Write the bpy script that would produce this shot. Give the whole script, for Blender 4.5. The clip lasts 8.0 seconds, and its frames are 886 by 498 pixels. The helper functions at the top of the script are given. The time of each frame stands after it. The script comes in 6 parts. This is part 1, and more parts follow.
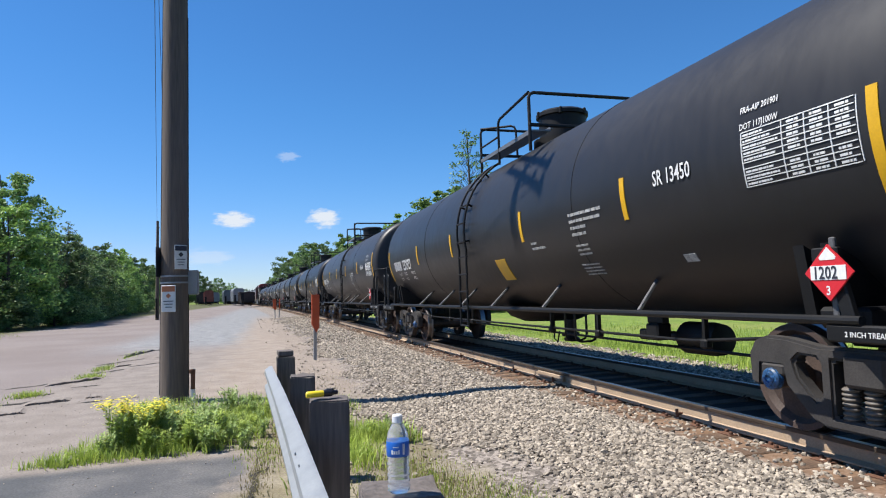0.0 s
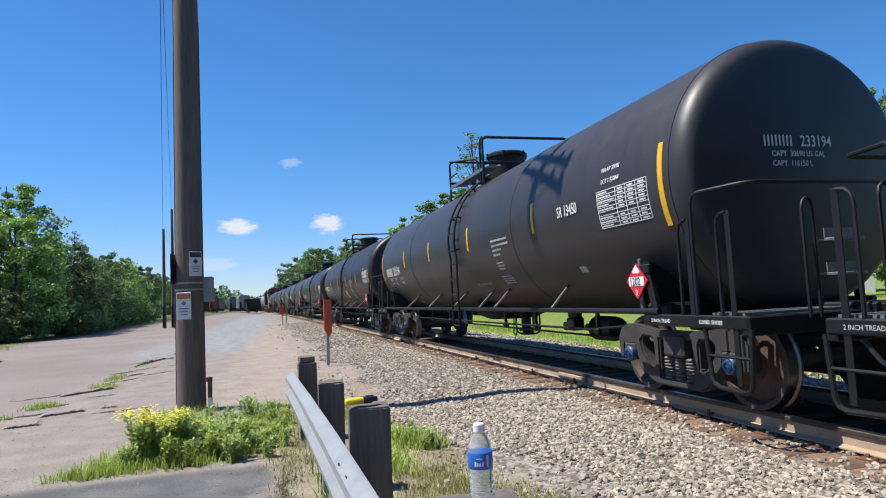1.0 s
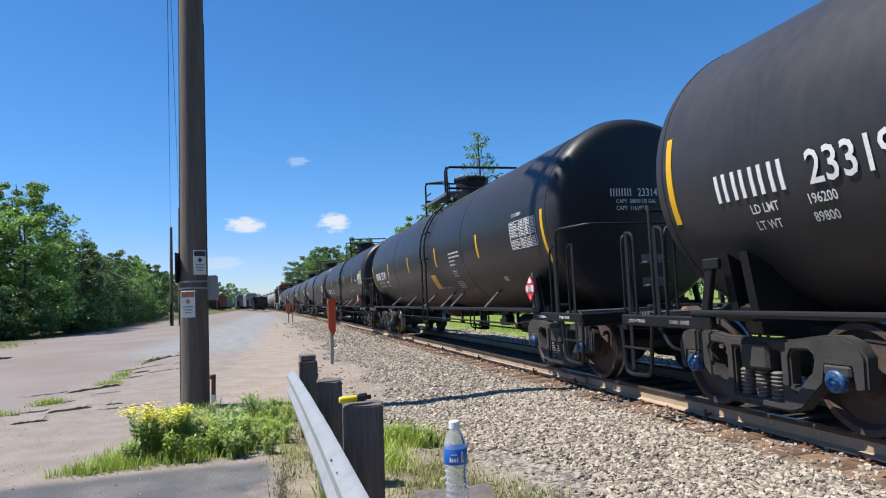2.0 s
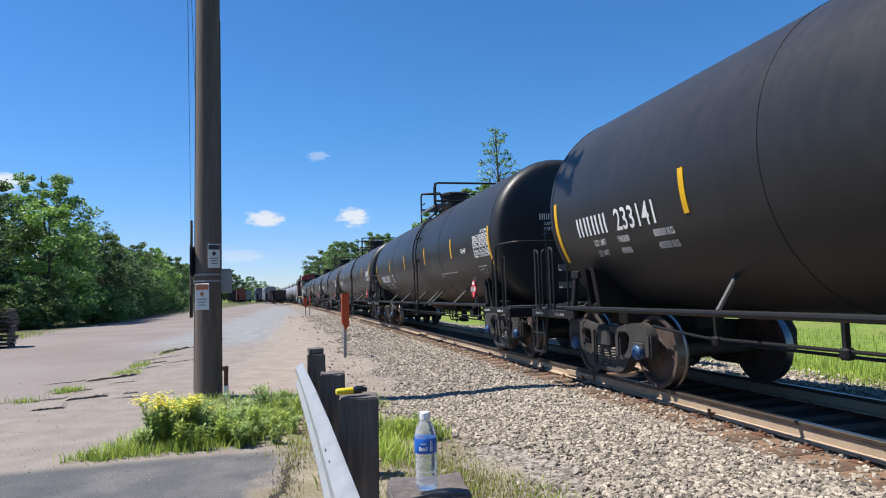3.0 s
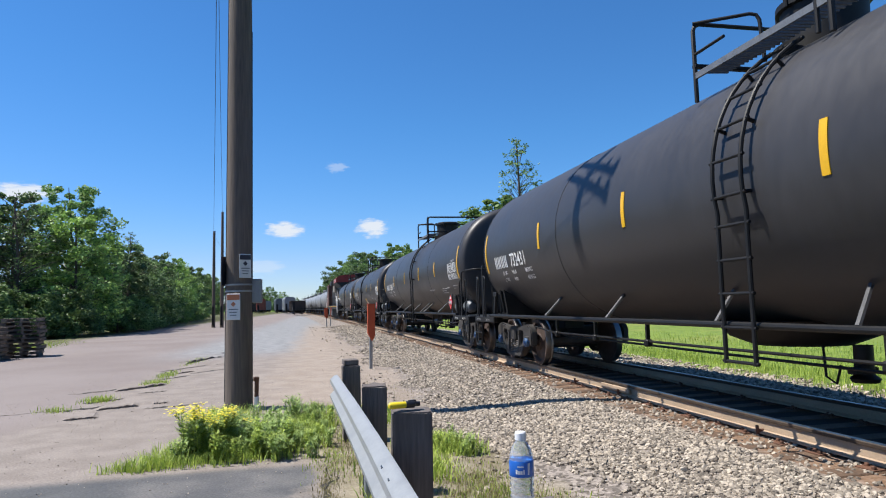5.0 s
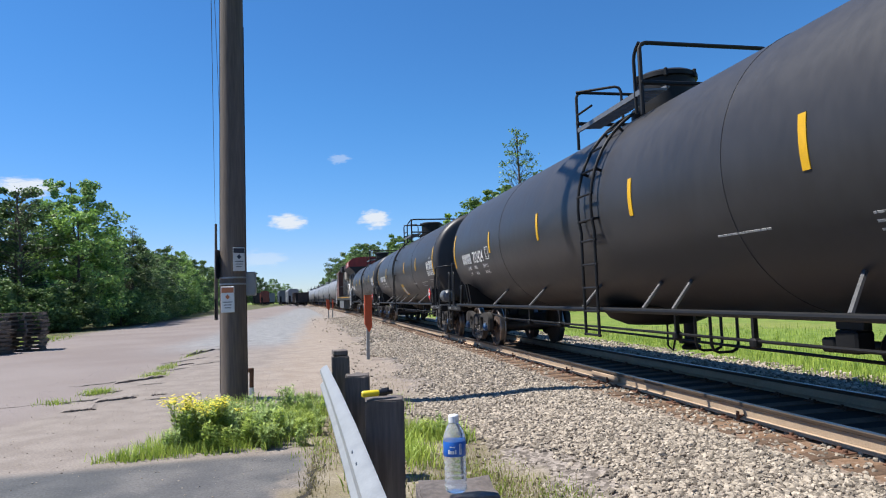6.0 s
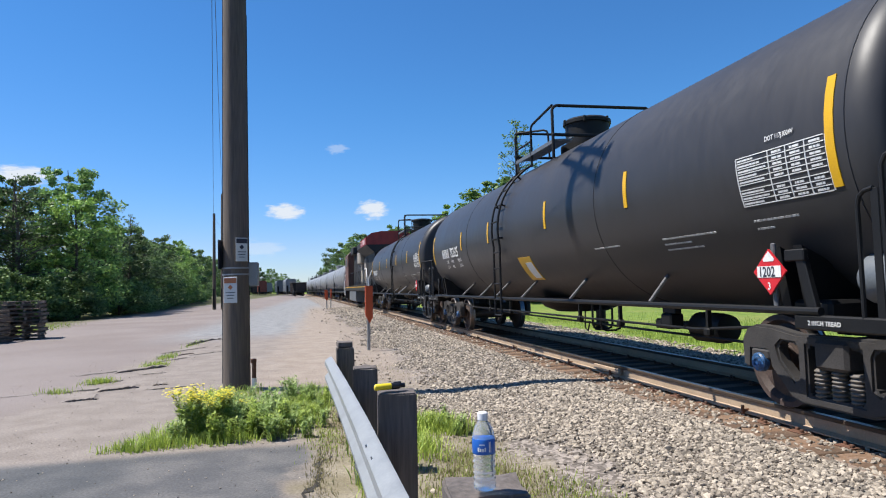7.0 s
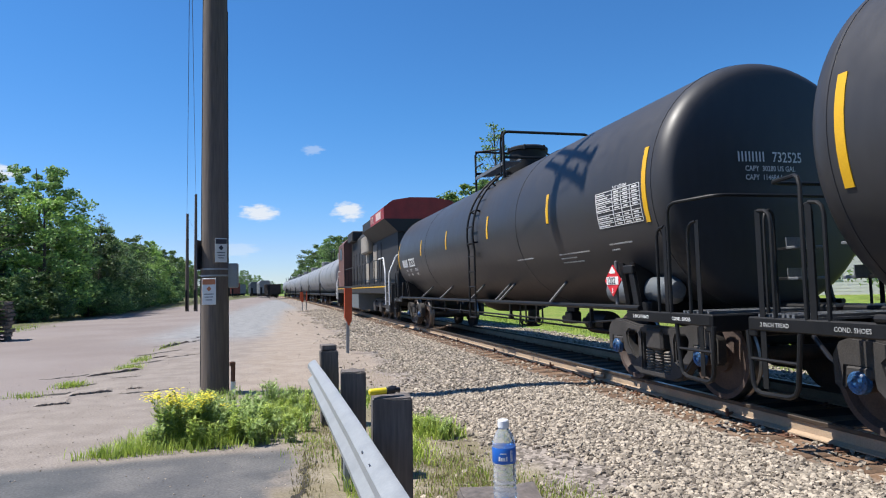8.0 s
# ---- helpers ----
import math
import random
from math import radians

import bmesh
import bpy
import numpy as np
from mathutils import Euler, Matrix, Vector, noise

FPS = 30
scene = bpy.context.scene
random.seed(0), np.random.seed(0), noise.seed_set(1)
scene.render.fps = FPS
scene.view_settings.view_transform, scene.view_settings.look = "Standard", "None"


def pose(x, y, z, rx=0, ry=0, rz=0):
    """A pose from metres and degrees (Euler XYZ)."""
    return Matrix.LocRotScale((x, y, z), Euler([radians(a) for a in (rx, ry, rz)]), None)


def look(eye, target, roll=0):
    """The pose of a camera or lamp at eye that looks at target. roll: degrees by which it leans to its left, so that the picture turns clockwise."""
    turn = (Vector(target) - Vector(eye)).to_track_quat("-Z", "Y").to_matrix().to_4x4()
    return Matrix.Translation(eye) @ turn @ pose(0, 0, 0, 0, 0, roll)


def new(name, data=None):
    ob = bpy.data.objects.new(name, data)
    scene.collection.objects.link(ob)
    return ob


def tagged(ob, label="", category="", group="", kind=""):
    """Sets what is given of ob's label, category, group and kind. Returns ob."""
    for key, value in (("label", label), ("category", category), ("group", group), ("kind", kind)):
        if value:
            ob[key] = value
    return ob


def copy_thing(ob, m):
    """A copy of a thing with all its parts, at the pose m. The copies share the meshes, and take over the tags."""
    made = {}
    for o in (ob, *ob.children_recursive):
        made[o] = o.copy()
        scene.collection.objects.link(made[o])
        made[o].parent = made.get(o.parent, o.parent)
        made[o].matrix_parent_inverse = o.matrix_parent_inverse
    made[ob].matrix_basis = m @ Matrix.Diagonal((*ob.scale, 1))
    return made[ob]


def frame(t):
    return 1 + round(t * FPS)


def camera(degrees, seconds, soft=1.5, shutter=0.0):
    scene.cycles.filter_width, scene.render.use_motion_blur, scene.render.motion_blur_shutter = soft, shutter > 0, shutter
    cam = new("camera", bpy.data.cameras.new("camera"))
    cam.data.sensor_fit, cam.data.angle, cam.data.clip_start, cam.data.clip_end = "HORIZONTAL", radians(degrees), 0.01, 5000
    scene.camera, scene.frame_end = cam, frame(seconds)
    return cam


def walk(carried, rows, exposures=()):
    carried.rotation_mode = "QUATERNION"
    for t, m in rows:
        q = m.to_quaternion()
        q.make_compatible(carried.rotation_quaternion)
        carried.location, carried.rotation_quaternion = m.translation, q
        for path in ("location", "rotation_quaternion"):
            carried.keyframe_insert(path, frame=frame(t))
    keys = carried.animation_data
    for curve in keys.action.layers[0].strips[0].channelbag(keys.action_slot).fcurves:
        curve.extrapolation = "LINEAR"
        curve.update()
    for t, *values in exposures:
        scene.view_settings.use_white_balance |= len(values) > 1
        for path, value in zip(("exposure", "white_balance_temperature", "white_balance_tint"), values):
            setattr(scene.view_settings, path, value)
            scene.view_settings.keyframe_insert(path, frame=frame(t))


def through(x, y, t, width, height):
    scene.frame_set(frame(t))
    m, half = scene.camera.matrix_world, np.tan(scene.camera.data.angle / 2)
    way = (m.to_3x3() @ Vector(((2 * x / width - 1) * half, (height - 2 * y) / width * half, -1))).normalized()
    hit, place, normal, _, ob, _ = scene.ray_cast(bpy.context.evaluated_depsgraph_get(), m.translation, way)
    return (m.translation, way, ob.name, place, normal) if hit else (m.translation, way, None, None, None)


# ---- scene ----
cam = camera(69.3, 8.0, soft=1.1)
METRES, EYE, TILT, LEAN, TURN = 1.46, 1.5, -0.983, 0.191, -14.986
ROWS = [
    (0.0, 0.0, 0.0, 0.0, 0.14, 4.99, 1.62),
    (0.5, -0.081, 0.0515, 0.0064, 0.43, 5.07, 2.17),
    (1.0, -0.1434, 0.0944, -0.0009, 0.57, 5.28, 2.68),
    (1.5, -0.1342, 0.0815, 0.0026, 0.72, 5.34, 2.65),
    (3.0, 0.0043, -0.0113, 0.0005, 2.72, 4.9, 1.55),
    (3.5, -0.0612, 0.0151, 0.0087, 3.56, 5.38, 1.23),
    (4.0, -0.1464, 0.0536, 0.013, 4.09, 5.79, 1.01),
    (4.5, -0.1889, 0.0819, 0.0062, 4.19, 5.99, 1.1),
    (6.0, -0.0078, -0.0112, 0.0036, 4.66, 5.09, 1.81),
    (6.5, -0.0007, -0.0211, 0.006, 4.88, 4.4, 1.67),
    (7.0, -0.0735, 0.0024, 0.0158, 4.41, 4.27, 1.44),
    (7.5, -0.1491, 0.0419, 0.0184, 3.26, 4.21, 1.33),
    (8.0, -0.1622, 0.0499, 0.0175, 2.2, 4.45, 1.2),
]
walk(cam, [(t, pose(0, 0, EYE, TILT, LEAN, TURN) @ pose(METRES * x, METRES * y, METRES * z, 90 + pitch, roll, yaw)) for t, x, y, z, yaw, pitch, roll in ROWS])

# world and sun
SUN_TO = Vector((-1.0, 0.27, 1.8)).normalized()      # towards the sun
world = bpy.data.worlds.new("sky")
scene.world = world
world.use_nodes = True
wn, wl = world.node_tree.nodes, world.node_tree.links
sky = wn.new("ShaderNodeTexSky")
sky.sky_type, sky.sun_disc = "NISHITA", False
sky.sun_elevation = math.asin(SUN_TO.z)
sky.sun_rotation = math.atan2(SUN_TO.x, SUN_TO.y)
sky.altitude, sky.air_density, sky.dust_density, sky.ozone_density = 300, 1.0, 0.0, 3.0
tone = wn.new("ShaderNodeHueSaturation")
tone.inputs["Saturation"].default_value = 1.12
tint, cast, grey, share = wn.new("ShaderNodeMixRGB"), wn.new("ShaderNodeMixRGB"), wn.new("ShaderNodeRGBToBW"), wn.new("ShaderNodeMapRange")
tint.blend_type, tint.inputs[0].default_value = "MULTIPLY", 1.0
cast.inputs[1].default_value, cast.inputs[2].default_value = (0.55, 0.945, 1.23, 1), (0.70, 0.82, 1.15, 1)
share.inputs["From Min"].default_value, share.inputs["From Max"].default_value = 2.6, 6.0
wl.new(sky.outputs[0], tone.inputs["Color"]), wl.new(tone.outputs[0], tint.inputs[1])
wl.new(tone.outputs[0], grey.inputs[0]), wl.new(grey.outputs[0], share.inputs[0]), wl.new(share.outputs[0], cast.inputs[0])
wl.new(cast.outputs[0], tint.inputs[2]), wl.new(tint.outputs[0], wn["Background"].inputs[0])
wn["Background"].inputs[1].default_value = 0.0745
sun = new("sun", bpy.data.lights.new("sun", "SUN"))
sun.data.energy, sun.data.angle, sun.data.color = 5.0, radians(0.4), (1.0, 0.96, 0.90)
sun.matrix_basis = look(SUN_TO * 50, (0, 0, 0))
scene.view_settings.exposure = 0.75

# ---- materials ----
def nodes_of(name):
    m = bpy.data.materials.new(name)
    m.use_nodes = True
    return m, m.node_tree.nodes, m.node_tree.links


def mat(name, colour, rough=0.6, metal=0.0, vary=0.25, scale=6.0, bump=0.15, bump_scale=60.0, second=None, streak=0.0, spec=0.5, random=0.0):
    """A painted, stony or woody surface: base colour with two scales of variation, gloss that varies, and a fine bump."""
    m, n, l = nodes_of(name)
    b = n["Principled BSDF"]
    tc = n.new("ShaderNodeTexCoord")
    co = tc.outputs["Object"]
    if streak:
        mp = n.new("ShaderNodeMapping")
        mp.inputs["Scale"].default_value = (1, 1, streak)
        l.new(co, mp.inputs[0])
        co = mp.outputs[0]
    big, fine = n.new("ShaderNodeTexNoise"), n.new("ShaderNodeTexNoise")
    big.inputs["Scale"].default_value, big.inputs["Detail"].default_value = scale, 6
    fine.inputs["Scale"].default_value, fine.inputs["Detail"].default_value = bump_scale, 5
    l.new(co, big.inputs["Vector"]), l.new(co, fine.inputs["Vector"])
    ramp = n.new("ShaderNodeValToRGB")
    c2 = second or tuple(c * (1 - vary) for c in colour)
    hi = colour if second else tuple(min(1, c * (1 + vary)) for c in colour)
    ramp.color_ramp.elements[0].position, ramp.color_ramp.elements[1].position = 0.35, 0.65
    ramp.color_ramp.elements[0].color, ramp.color_ramp.elements[1].color = (*c2, 1), (*hi, 1)
    mix = n.new("ShaderNodeMath")
    mix.operation = "MULTIPLY_ADD"
    mix.inputs[1].default_value = 0.5
    half = n.new("ShaderNodeMath")
    half.operation = "MULTIPLY"
    half.inputs[1].default_value = 0.5
    l.new(big.outputs[0], mix.inputs[0]), l.new(fine.outputs[0], half.inputs[0]), l.new(half.outputs[0], mix.inputs[2])
    l.new(mix.outputs[0], ramp.inputs[0])
    out = ramp.outputs[0]
    if random:
        info, hsv, mr = n.new("ShaderNodeObjectInfo"), n.new("ShaderNodeHueSaturation"), n.new("ShaderNodeMapRange")
        mr.inputs["To Min"].default_value, mr.inputs["To Max"].default_value = 1 - random, 1 + random
        l.new(info.outputs["Random"], mr.inputs[0]), l.new(mr.outputs[0], hsv.inputs["Value"]), l.new(out, hsv.inputs["Color"])
        out = hsv.outputs[0]
    l.new(out, b.inputs["Base Color"])
    rr = n.new("ShaderNodeMapRange")
    rr.inputs["To Min"].default_value, rr.inputs["To Max"].default_value = max(0, rough - 0.12), min(1, rough + 0.12)
    l.new(mix.outputs[0], rr.inputs[0]), l.new(rr.outputs[0], b.inputs["Roughness"])
    b.inputs["Metallic"].default_value = metal
    b.inputs["Specular IOR Level"].default_value = spec
    if bump:
        bp = n.new("ShaderNodeBump")
        bp.inputs["Strength"].default_value, bp.inputs["Distance"].default_value = bump, 0.02
        l.new(mix.outputs[0], bp.inputs["Height"]), l.new(bp.outputs[0], b.inputs["Normal"])
    return m


def tank_paint(name, grey):
    """Satin black tank paint, dustier on some cars, with faint runs down the sides."""
    return mat(name, (grey, grey * 0.98, grey * 1.04), 0.43, vary=0.13, scale=1.1, bump=0.015, bump_scale=9, streak=0.35, spec=0.33)


BLACK = tank_paint("black_tank_paint", 0.019)
BLACK_WORN = tank_paint("worn_black_tank_paint", 0.029)
BLACK_DUSTY = tank_paint("dusty_black_tank_paint", 0.034)
BLACK2 = mat("black_steel", (0.006, 0.006, 0.0065), 0.55, vary=0.35, scale=4, bump=0.08, spec=0.3)
BOGIE = mat("dusty_cast_steel", (0.0299, 0.0267, 0.025), 0.75, vary=0.4, scale=5, bump=0.2)
WHEEL = mat("rusty_wheel", (0.055, 0.036, 0.029), 0.75, vary=0.45, scale=5, bump=0.1)
TREAD = mat("polished_steel", (0.218, 0.211, 0.211), 0.35, 1.0, vary=0.1, bump=0.02)
RAILSIDE = mat("rusty_rail", (0.33, 0.24, 0.16), 0.8, vary=0.2, scale=3, bump=0.1)
RAILHEAD = mat("dark_brown_rail_head", (0.045, 0.03, 0.02), 0.6, vary=0.3, scale=6, bump=0.05)
YELLOW = mat("yellow_reflective", (0.6, 0.336, 0.008), 0.4, vary=0.08, scale=5, bump=0.02)
WHITE = mat("white_stencil", (0.637, 0.637, 0.62), 0.6, vary=0.1, scale=20, bump=0)
GREY = mat("grey_paint", (0.102, 0.115, 0.128), 0.5, vary=0.15, scale=4, bump=0.03)
RED = mat("red_placard", (0.496, 0.016, 0.024), 0.45, vary=0.08, bump=0)
BLUE = mat("blue_cap", (0.02, 0.075, 0.18), 0.5, vary=0.8, scale=14, bump=0.02)
POLE = mat("weathered_pole_wood", (0.106, 0.0832, 0.0672), 0.85, vary=0.35, scale=5, bump=0.5, bump_scale=45, streak=0.06)
POST = mat("creosoted_post", (0.107, 0.0902, 0.0814), 0.85, vary=0.4, scale=6, bump=0.5, bump_scale=55, streak=0.08)
TIE = mat("old_tie_wood", (0.10, 0.06, 0.036), 0.9, vary=0.45, scale=5, bump=0.5, bump_scale=40)
GALV = mat("galvanised_steel", (0.272, 0.283, 0.288), 0.5, 0.35, vary=0.12, scale=7, bump=0.04)
ORANGE = mat("orange_plastic", (0.397, 0.064, 0.0192), 0.5, vary=0.12, scale=8, bump=0.03)


# ---- geometry ----
class Geo:
    """Vertices and faces of one mesh."""

    def __init__(self):
        self.v, self.f = [], []

    def add(self, verts, faces):
        k = len(self.v)
        self.v.extend(tuple(p) for p in verts)
        self.f.extend(tuple(k + i for i in f) for f in faces)
        return self

    def box(self, c, s, c2=0.0, m=None):
        """A box of centre c and size s with its edges cut off by c2."""
        hx, hy, hz = s[0] / 2, s[1] / 2, s[2] / 2
        c2 = min(c2, hx * 0.9, hy * 0.9, hz * 0.9)
        sg = (-1, 1)
        if c2 <= 0:
            p = [(a * hx, b * hy, d * hz) for a in sg for b in sg for d in sg]
            fs = [(0, 1, 3, 2), (4, 6, 7, 5), (0, 4, 5, 1), (2, 3, 7, 6), (0, 2, 6, 4), (1, 5, 7, 3)]
        else:
            p, at = [], {}
            for a in sg:
                for b in sg:
                    for d in sg:
                        for k in range(3):
                            q = [a * hx, b * hy, d * hz]
                            for j in range(3):
                                if j != k:
                                    q[j] -= (a, b, d)[j] * c2
                            at[a, b, d, k] = len(p)
                            p.append(tuple(q))
            fs = []
            for k in range(3):
                i, j = (k + 1) % 3, (k + 2) % 3
                for e in sg:
                    def key(u, w):
                        q = [0, 0, 0]
                        q[k], q[i], q[j] = e, u, w
                        return at[(*q, k)]
                    quad = [key(-1, -1), key(1, -1), key(1, 1), key(-1, 1)]
                    fs.append(quad if e > 0 else quad[::-1])
                for u in sg:
                    for w in sg:
                        def key2(e, side):
                            q = [0, 0, 0]
                            q[k], q[i], q[j] = e, u, w
                            return at[(*q, side)]
                        quad = [key2(-1, i), key2(1, i), key2(1, j), key2(-1, j)]
                        fs.append(quad if u * w > 0 else quad[::-1])
            for a in sg:
                for b in sg:
                    for d in sg:
                        tri = [at[a, b, d, k] for k in range(3)]
                        fs.append(tri if a * b * d > 0 else tri[::-1])
        p = [Vector(q) + Vector(c) for q in p] if m is None else [m @ Vector(q) + Vector(c) for q in p]
        return self.add(p, fs)

    def tube(self, pts, r, n=8, closed=False):
        """A round bar along pts; r a number or one for each point."""
        pts = [Vector(p) for p in pts]
        rs = [r] * len(pts) if isinstance(r, (int, float)) else r
        rings, up = [], None
        for i, p in enumerate(pts):
            a, b = pts[max(i - 1, 0)], pts[min(i + 1, len(pts) - 1)]
            d = (b - a).normalized()
            if up is None or abs(up.dot(d)) > 0.95:
                up = Vector((0, 0, 1)) if abs(d.z) < 0.9 else Vector((1, 0, 0))
            x = d.cross(up).normalized()
            y = x.cross(d).normalized()
            up = y
            rings.append([p + (x * math.cos(t) + y * math.sin(t)) * rs[i] for t in (2 * math.pi * k / n for k in range(n))])
        v = [q for ring in rings for q in ring]
        f = [(i * n + k, i * n + (k + 1) % n, (i + 1) * n + (k + 1) % n, (i + 1) * n + k) for i in range(len(pts) - 1) for k in range(n)]
        f += [tuple(range(n))[::-1], tuple(range((len(pts) - 1) * n, len(pts) * n))]
        return self.add(v, f)

    def lathe(self, profile, n=32, axis="z", c=(0, 0, 0)):
        """Turns (radius, height) pairs round an axis through c."""
        v, f = [], []
        for r, h in profile:
            for k in range(n):
                t = 2 * math.pi * k / n
                a, b = r * math.cos(t), r * math.sin(t)
                q = {"z": (a, b, h), "y": (b, h, a), "x": (h, a, b)}[axis]
                v.append(Vector(q) + Vector(c))
        for i in range(len(profile) - 1):
            for k in range(n):
                f.append((i * n + k, i * n + (k + 1) % n, (i + 1) * n + (k + 1) % n, (i + 1) * n + k))
        f += [tuple(range(n))[::-1], tuple(range((len(profile) - 1) * n, len(profile) * n))]
        return self.add(v, f)

    def plate(self, outline, axis, a, b):
        """A flat piece: an outline of pairs in the plane square to an axis, from a to b along it."""
        n = len(outline)
        def q(p, h):
            return {"x": (h, p[0], p[1]), "y": (p[0], h, p[1]), "z": (p[0], p[1], h)}[axis]
        v = [q(p, a) for p in outline] + [q(p, b) for p in outline]
        f = [(i, (i + 1) % n, n + (i + 1) % n, n + i) for i in range(n)] + [tuple(range(n))[::-1], tuple(range(n, 2 * n))]
        return self.add(v, f)

    def mesh(self, name, smooth=35):
        me = bpy.data.meshes.new(name)
        me.from_pydata(self.v, [], self.f)
        bm = bmesh.new()
        bm.from_mesh(me)
        bmesh.ops.recalc_face_normals(bm, faces=bm.faces)
        bm.to_mesh(me)
        bm.free()
        if smooth:
            me.shade_smooth()
            me.set_sharp_from_angle(angle=radians(smooth))
        return me


def part(name, geo, material, parent=None, label="", at=None):
    me = geo.mesh(name) if isinstance(geo, Geo) else geo
    if not me.materials:
        me.materials.append(material)
    ob = new(name, me)
    if parent is not None:
        ob.parent = parent
    if at is not None:
        ob.matrix_basis = at
    if label:
        ob["label"] = label
    return ob


def thing(name, label, category, group="", kind="", at=None):
    ob = tagged(new(name), label, category, group, kind)
    if at is not None:
        ob.matrix_basis = at
    return ob


# ---- the line of the track ----
TRACK_X, RAIL_Z = 5.30, 0.233
LEFT, BEND_R = 0.022, 3450.0


def track_pose(s):
    """The pose of the track's middle at rail height, s metres ahead."""
    a = LEFT + s / BEND_R
    return pose(TRACK_X - BEND_R * (math.cos(LEFT) - math.cos(a)), BEND_R * (math.sin(a) - math.sin(LEFT)), RAIL_Z, 0, 0, math.degrees(a))


# ---- more materials ----
def island_mat(name, dark, light, rough=0.7, bump=0.0, through=0.0, each=0.0):
    """Many small pieces in one mesh, each with a tint of its own."""
    m, n, l = nodes_of(name)
    b = n["Principled BSDF"]
    geo, ramp = n.new("ShaderNodeNewGeometry"), n.new("ShaderNodeValToRGB")
    ramp.color_ramp.elements[0].color, ramp.color_ramp.elements[1].color = (*dark, 1), (*light, 1)
    tc, noi, mix = n.new("ShaderNodeTexCoord"), n.new("ShaderNodeTexNoise"), n.new("ShaderNodeMixRGB")
    noi.inputs["Scale"].default_value = 40.0 if bump else 0.9
    mix.blend_type, mix.inputs[0].default_value = "MULTIPLY", 0.5
    l.new(geo.outputs["Random Per Island"], ramp.inputs[0])
    l.new(tc.outputs["Object"], noi.inputs["Vector"])
    br = n.new("ShaderNodeMapRange")
    br.inputs["To Min"].default_value, br.inputs["To Max"].default_value = 0.45, 1.55
    l.new(noi.outputs[0], br.inputs[0])
    l.new(ramp.outputs[0], mix.inputs[1]), l.new(br.outputs[0], mix.inputs[2])
    if each:
        info, mr, hsv = n.new("ShaderNodeObjectInfo"), n.new("ShaderNodeMapRange"), n.new("ShaderNodeHueSaturation")
        mr.inputs["To Min"].default_value, mr.inputs["To Max"].default_value = 1 - each, 1 + each
        l.new(info.outputs["Random"], mr.inputs[0]), l.new(mr.outputs[0], hsv.inputs["Value"]), l.new(mix.outputs[0], hsv.inputs["Color"])
        mix = hsv
    l.new(mix.outputs[0], b.inputs["Base Color"])
    b.inputs["Roughness"].default_value = rough
    if bump:
        bp = n.new("ShaderNodeBump")
        bp.inputs["Strength"].default_value, bp.inputs["Distance"].default_value = bump, 0.01
        l.new(noi.outputs[0], bp.inputs["Height"]), l.new(bp.outputs[0], b.inputs["Normal"])
    if through:
        tr, add = n.new("ShaderNodeBsdfTranslucent"), n.new("ShaderNodeMixShader")
        add.inputs[0].default_value = through
        l.new(mix.outputs[0], tr.inputs["Color"])
        l.new(b.outputs[0], add.inputs[1]), l.new(tr.outputs[0], add.inputs[2])
        l.new(add.outputs[0], n["Material Output"].inputs["Surface"])
    return m


STONE = island_mat("ballast_stone", (0.109, 0.0909, 0.0717), (0.435, 0.371, 0.294), 0.9, 0.4)
LEAF_A = island_mat("leaf_mid_green", (0.0724, 0.134, 0.0418), (0.245, 0.374, 0.117), 0.55, 0, 0.3, 0.35)
LEAF_B = island_mat("leaf_dark_green", (0.0576, 0.107, 0.0418), (0.18, 0.274, 0.0919), 0.55, 0, 0.3, 0.35)
LEAF_C = island_mat("leaf_bright_green", (0.11, 0.204, 0.0473), (0.319, 0.473, 0.112), 0.55, 0, 0.3, 0.35)
BLADE = island_mat("grass_blade", (0.197, 0.295, 0.0448), (0.466, 0.556, 0.108), 0.6, 0, 0.3)
BLADE_DRY = island_mat("dry_grass_blade", (0.166, 0.147, 0.0576), (0.333, 0.294, 0.154), 0.7, 0, 0.25)
WEED_LEAF = island_mat("weed_leaf", (0.179, 0.269, 0.0627), (0.412, 0.519, 0.179), 0.6, 0, 0.3)
PETAL = island_mat("yellow_petal", (0.68, 0.544, 0.017), (0.807, 0.731, 0.085), 0.6, 0, 0.2)
BARK = mat("bark", (0.0832, 0.0672, 0.0544), 0.9, vary=0.35, scale=4, bump=0.6, bump_scale=25)
RUST = mat("rusty_pipe", (0.109, 0.048, 0.0256), 0.85, vary=0.4, scale=9, bump=0.2)
LOCO_RED = mat("red_loco_paint", (0.241, 0.0204, 0.0186), 0.55, vary=0.35, scale=2, bump=0.03)
LOCO_DARK = mat("sooty_loco_paint", (0.0115, 0.0109, 0.0115), 0.65, vary=0.4, scale=2, bump=0.05)
LOCO_PALE = mat("weathered_pale_paint", (0.23, 0.205, 0.173), 0.7, vary=0.3, scale=1.5, bump=0.05)
GREY_TANK = mat("pale_grey_tank_paint", (0.192, 0.198, 0.205), 0.5, vary=0.15, scale=1.0, bump=0.03, streak=0.3)
PALLET = mat("weathered_pallet_wood", (0.141, 0.112, 0.0864), 0.9, vary=0.4, scale=6, bump=0.3, random=0.35)
SIGNWHITE = mat("white_sign_face", (0.592, 0.592, 0.576), 0.5, vary=0.06, scale=12, bump=0)
SIGNINK = mat("dark_sign_ink", (0.032, 0.032, 0.0448), 0.6, vary=0.1, bump=0)
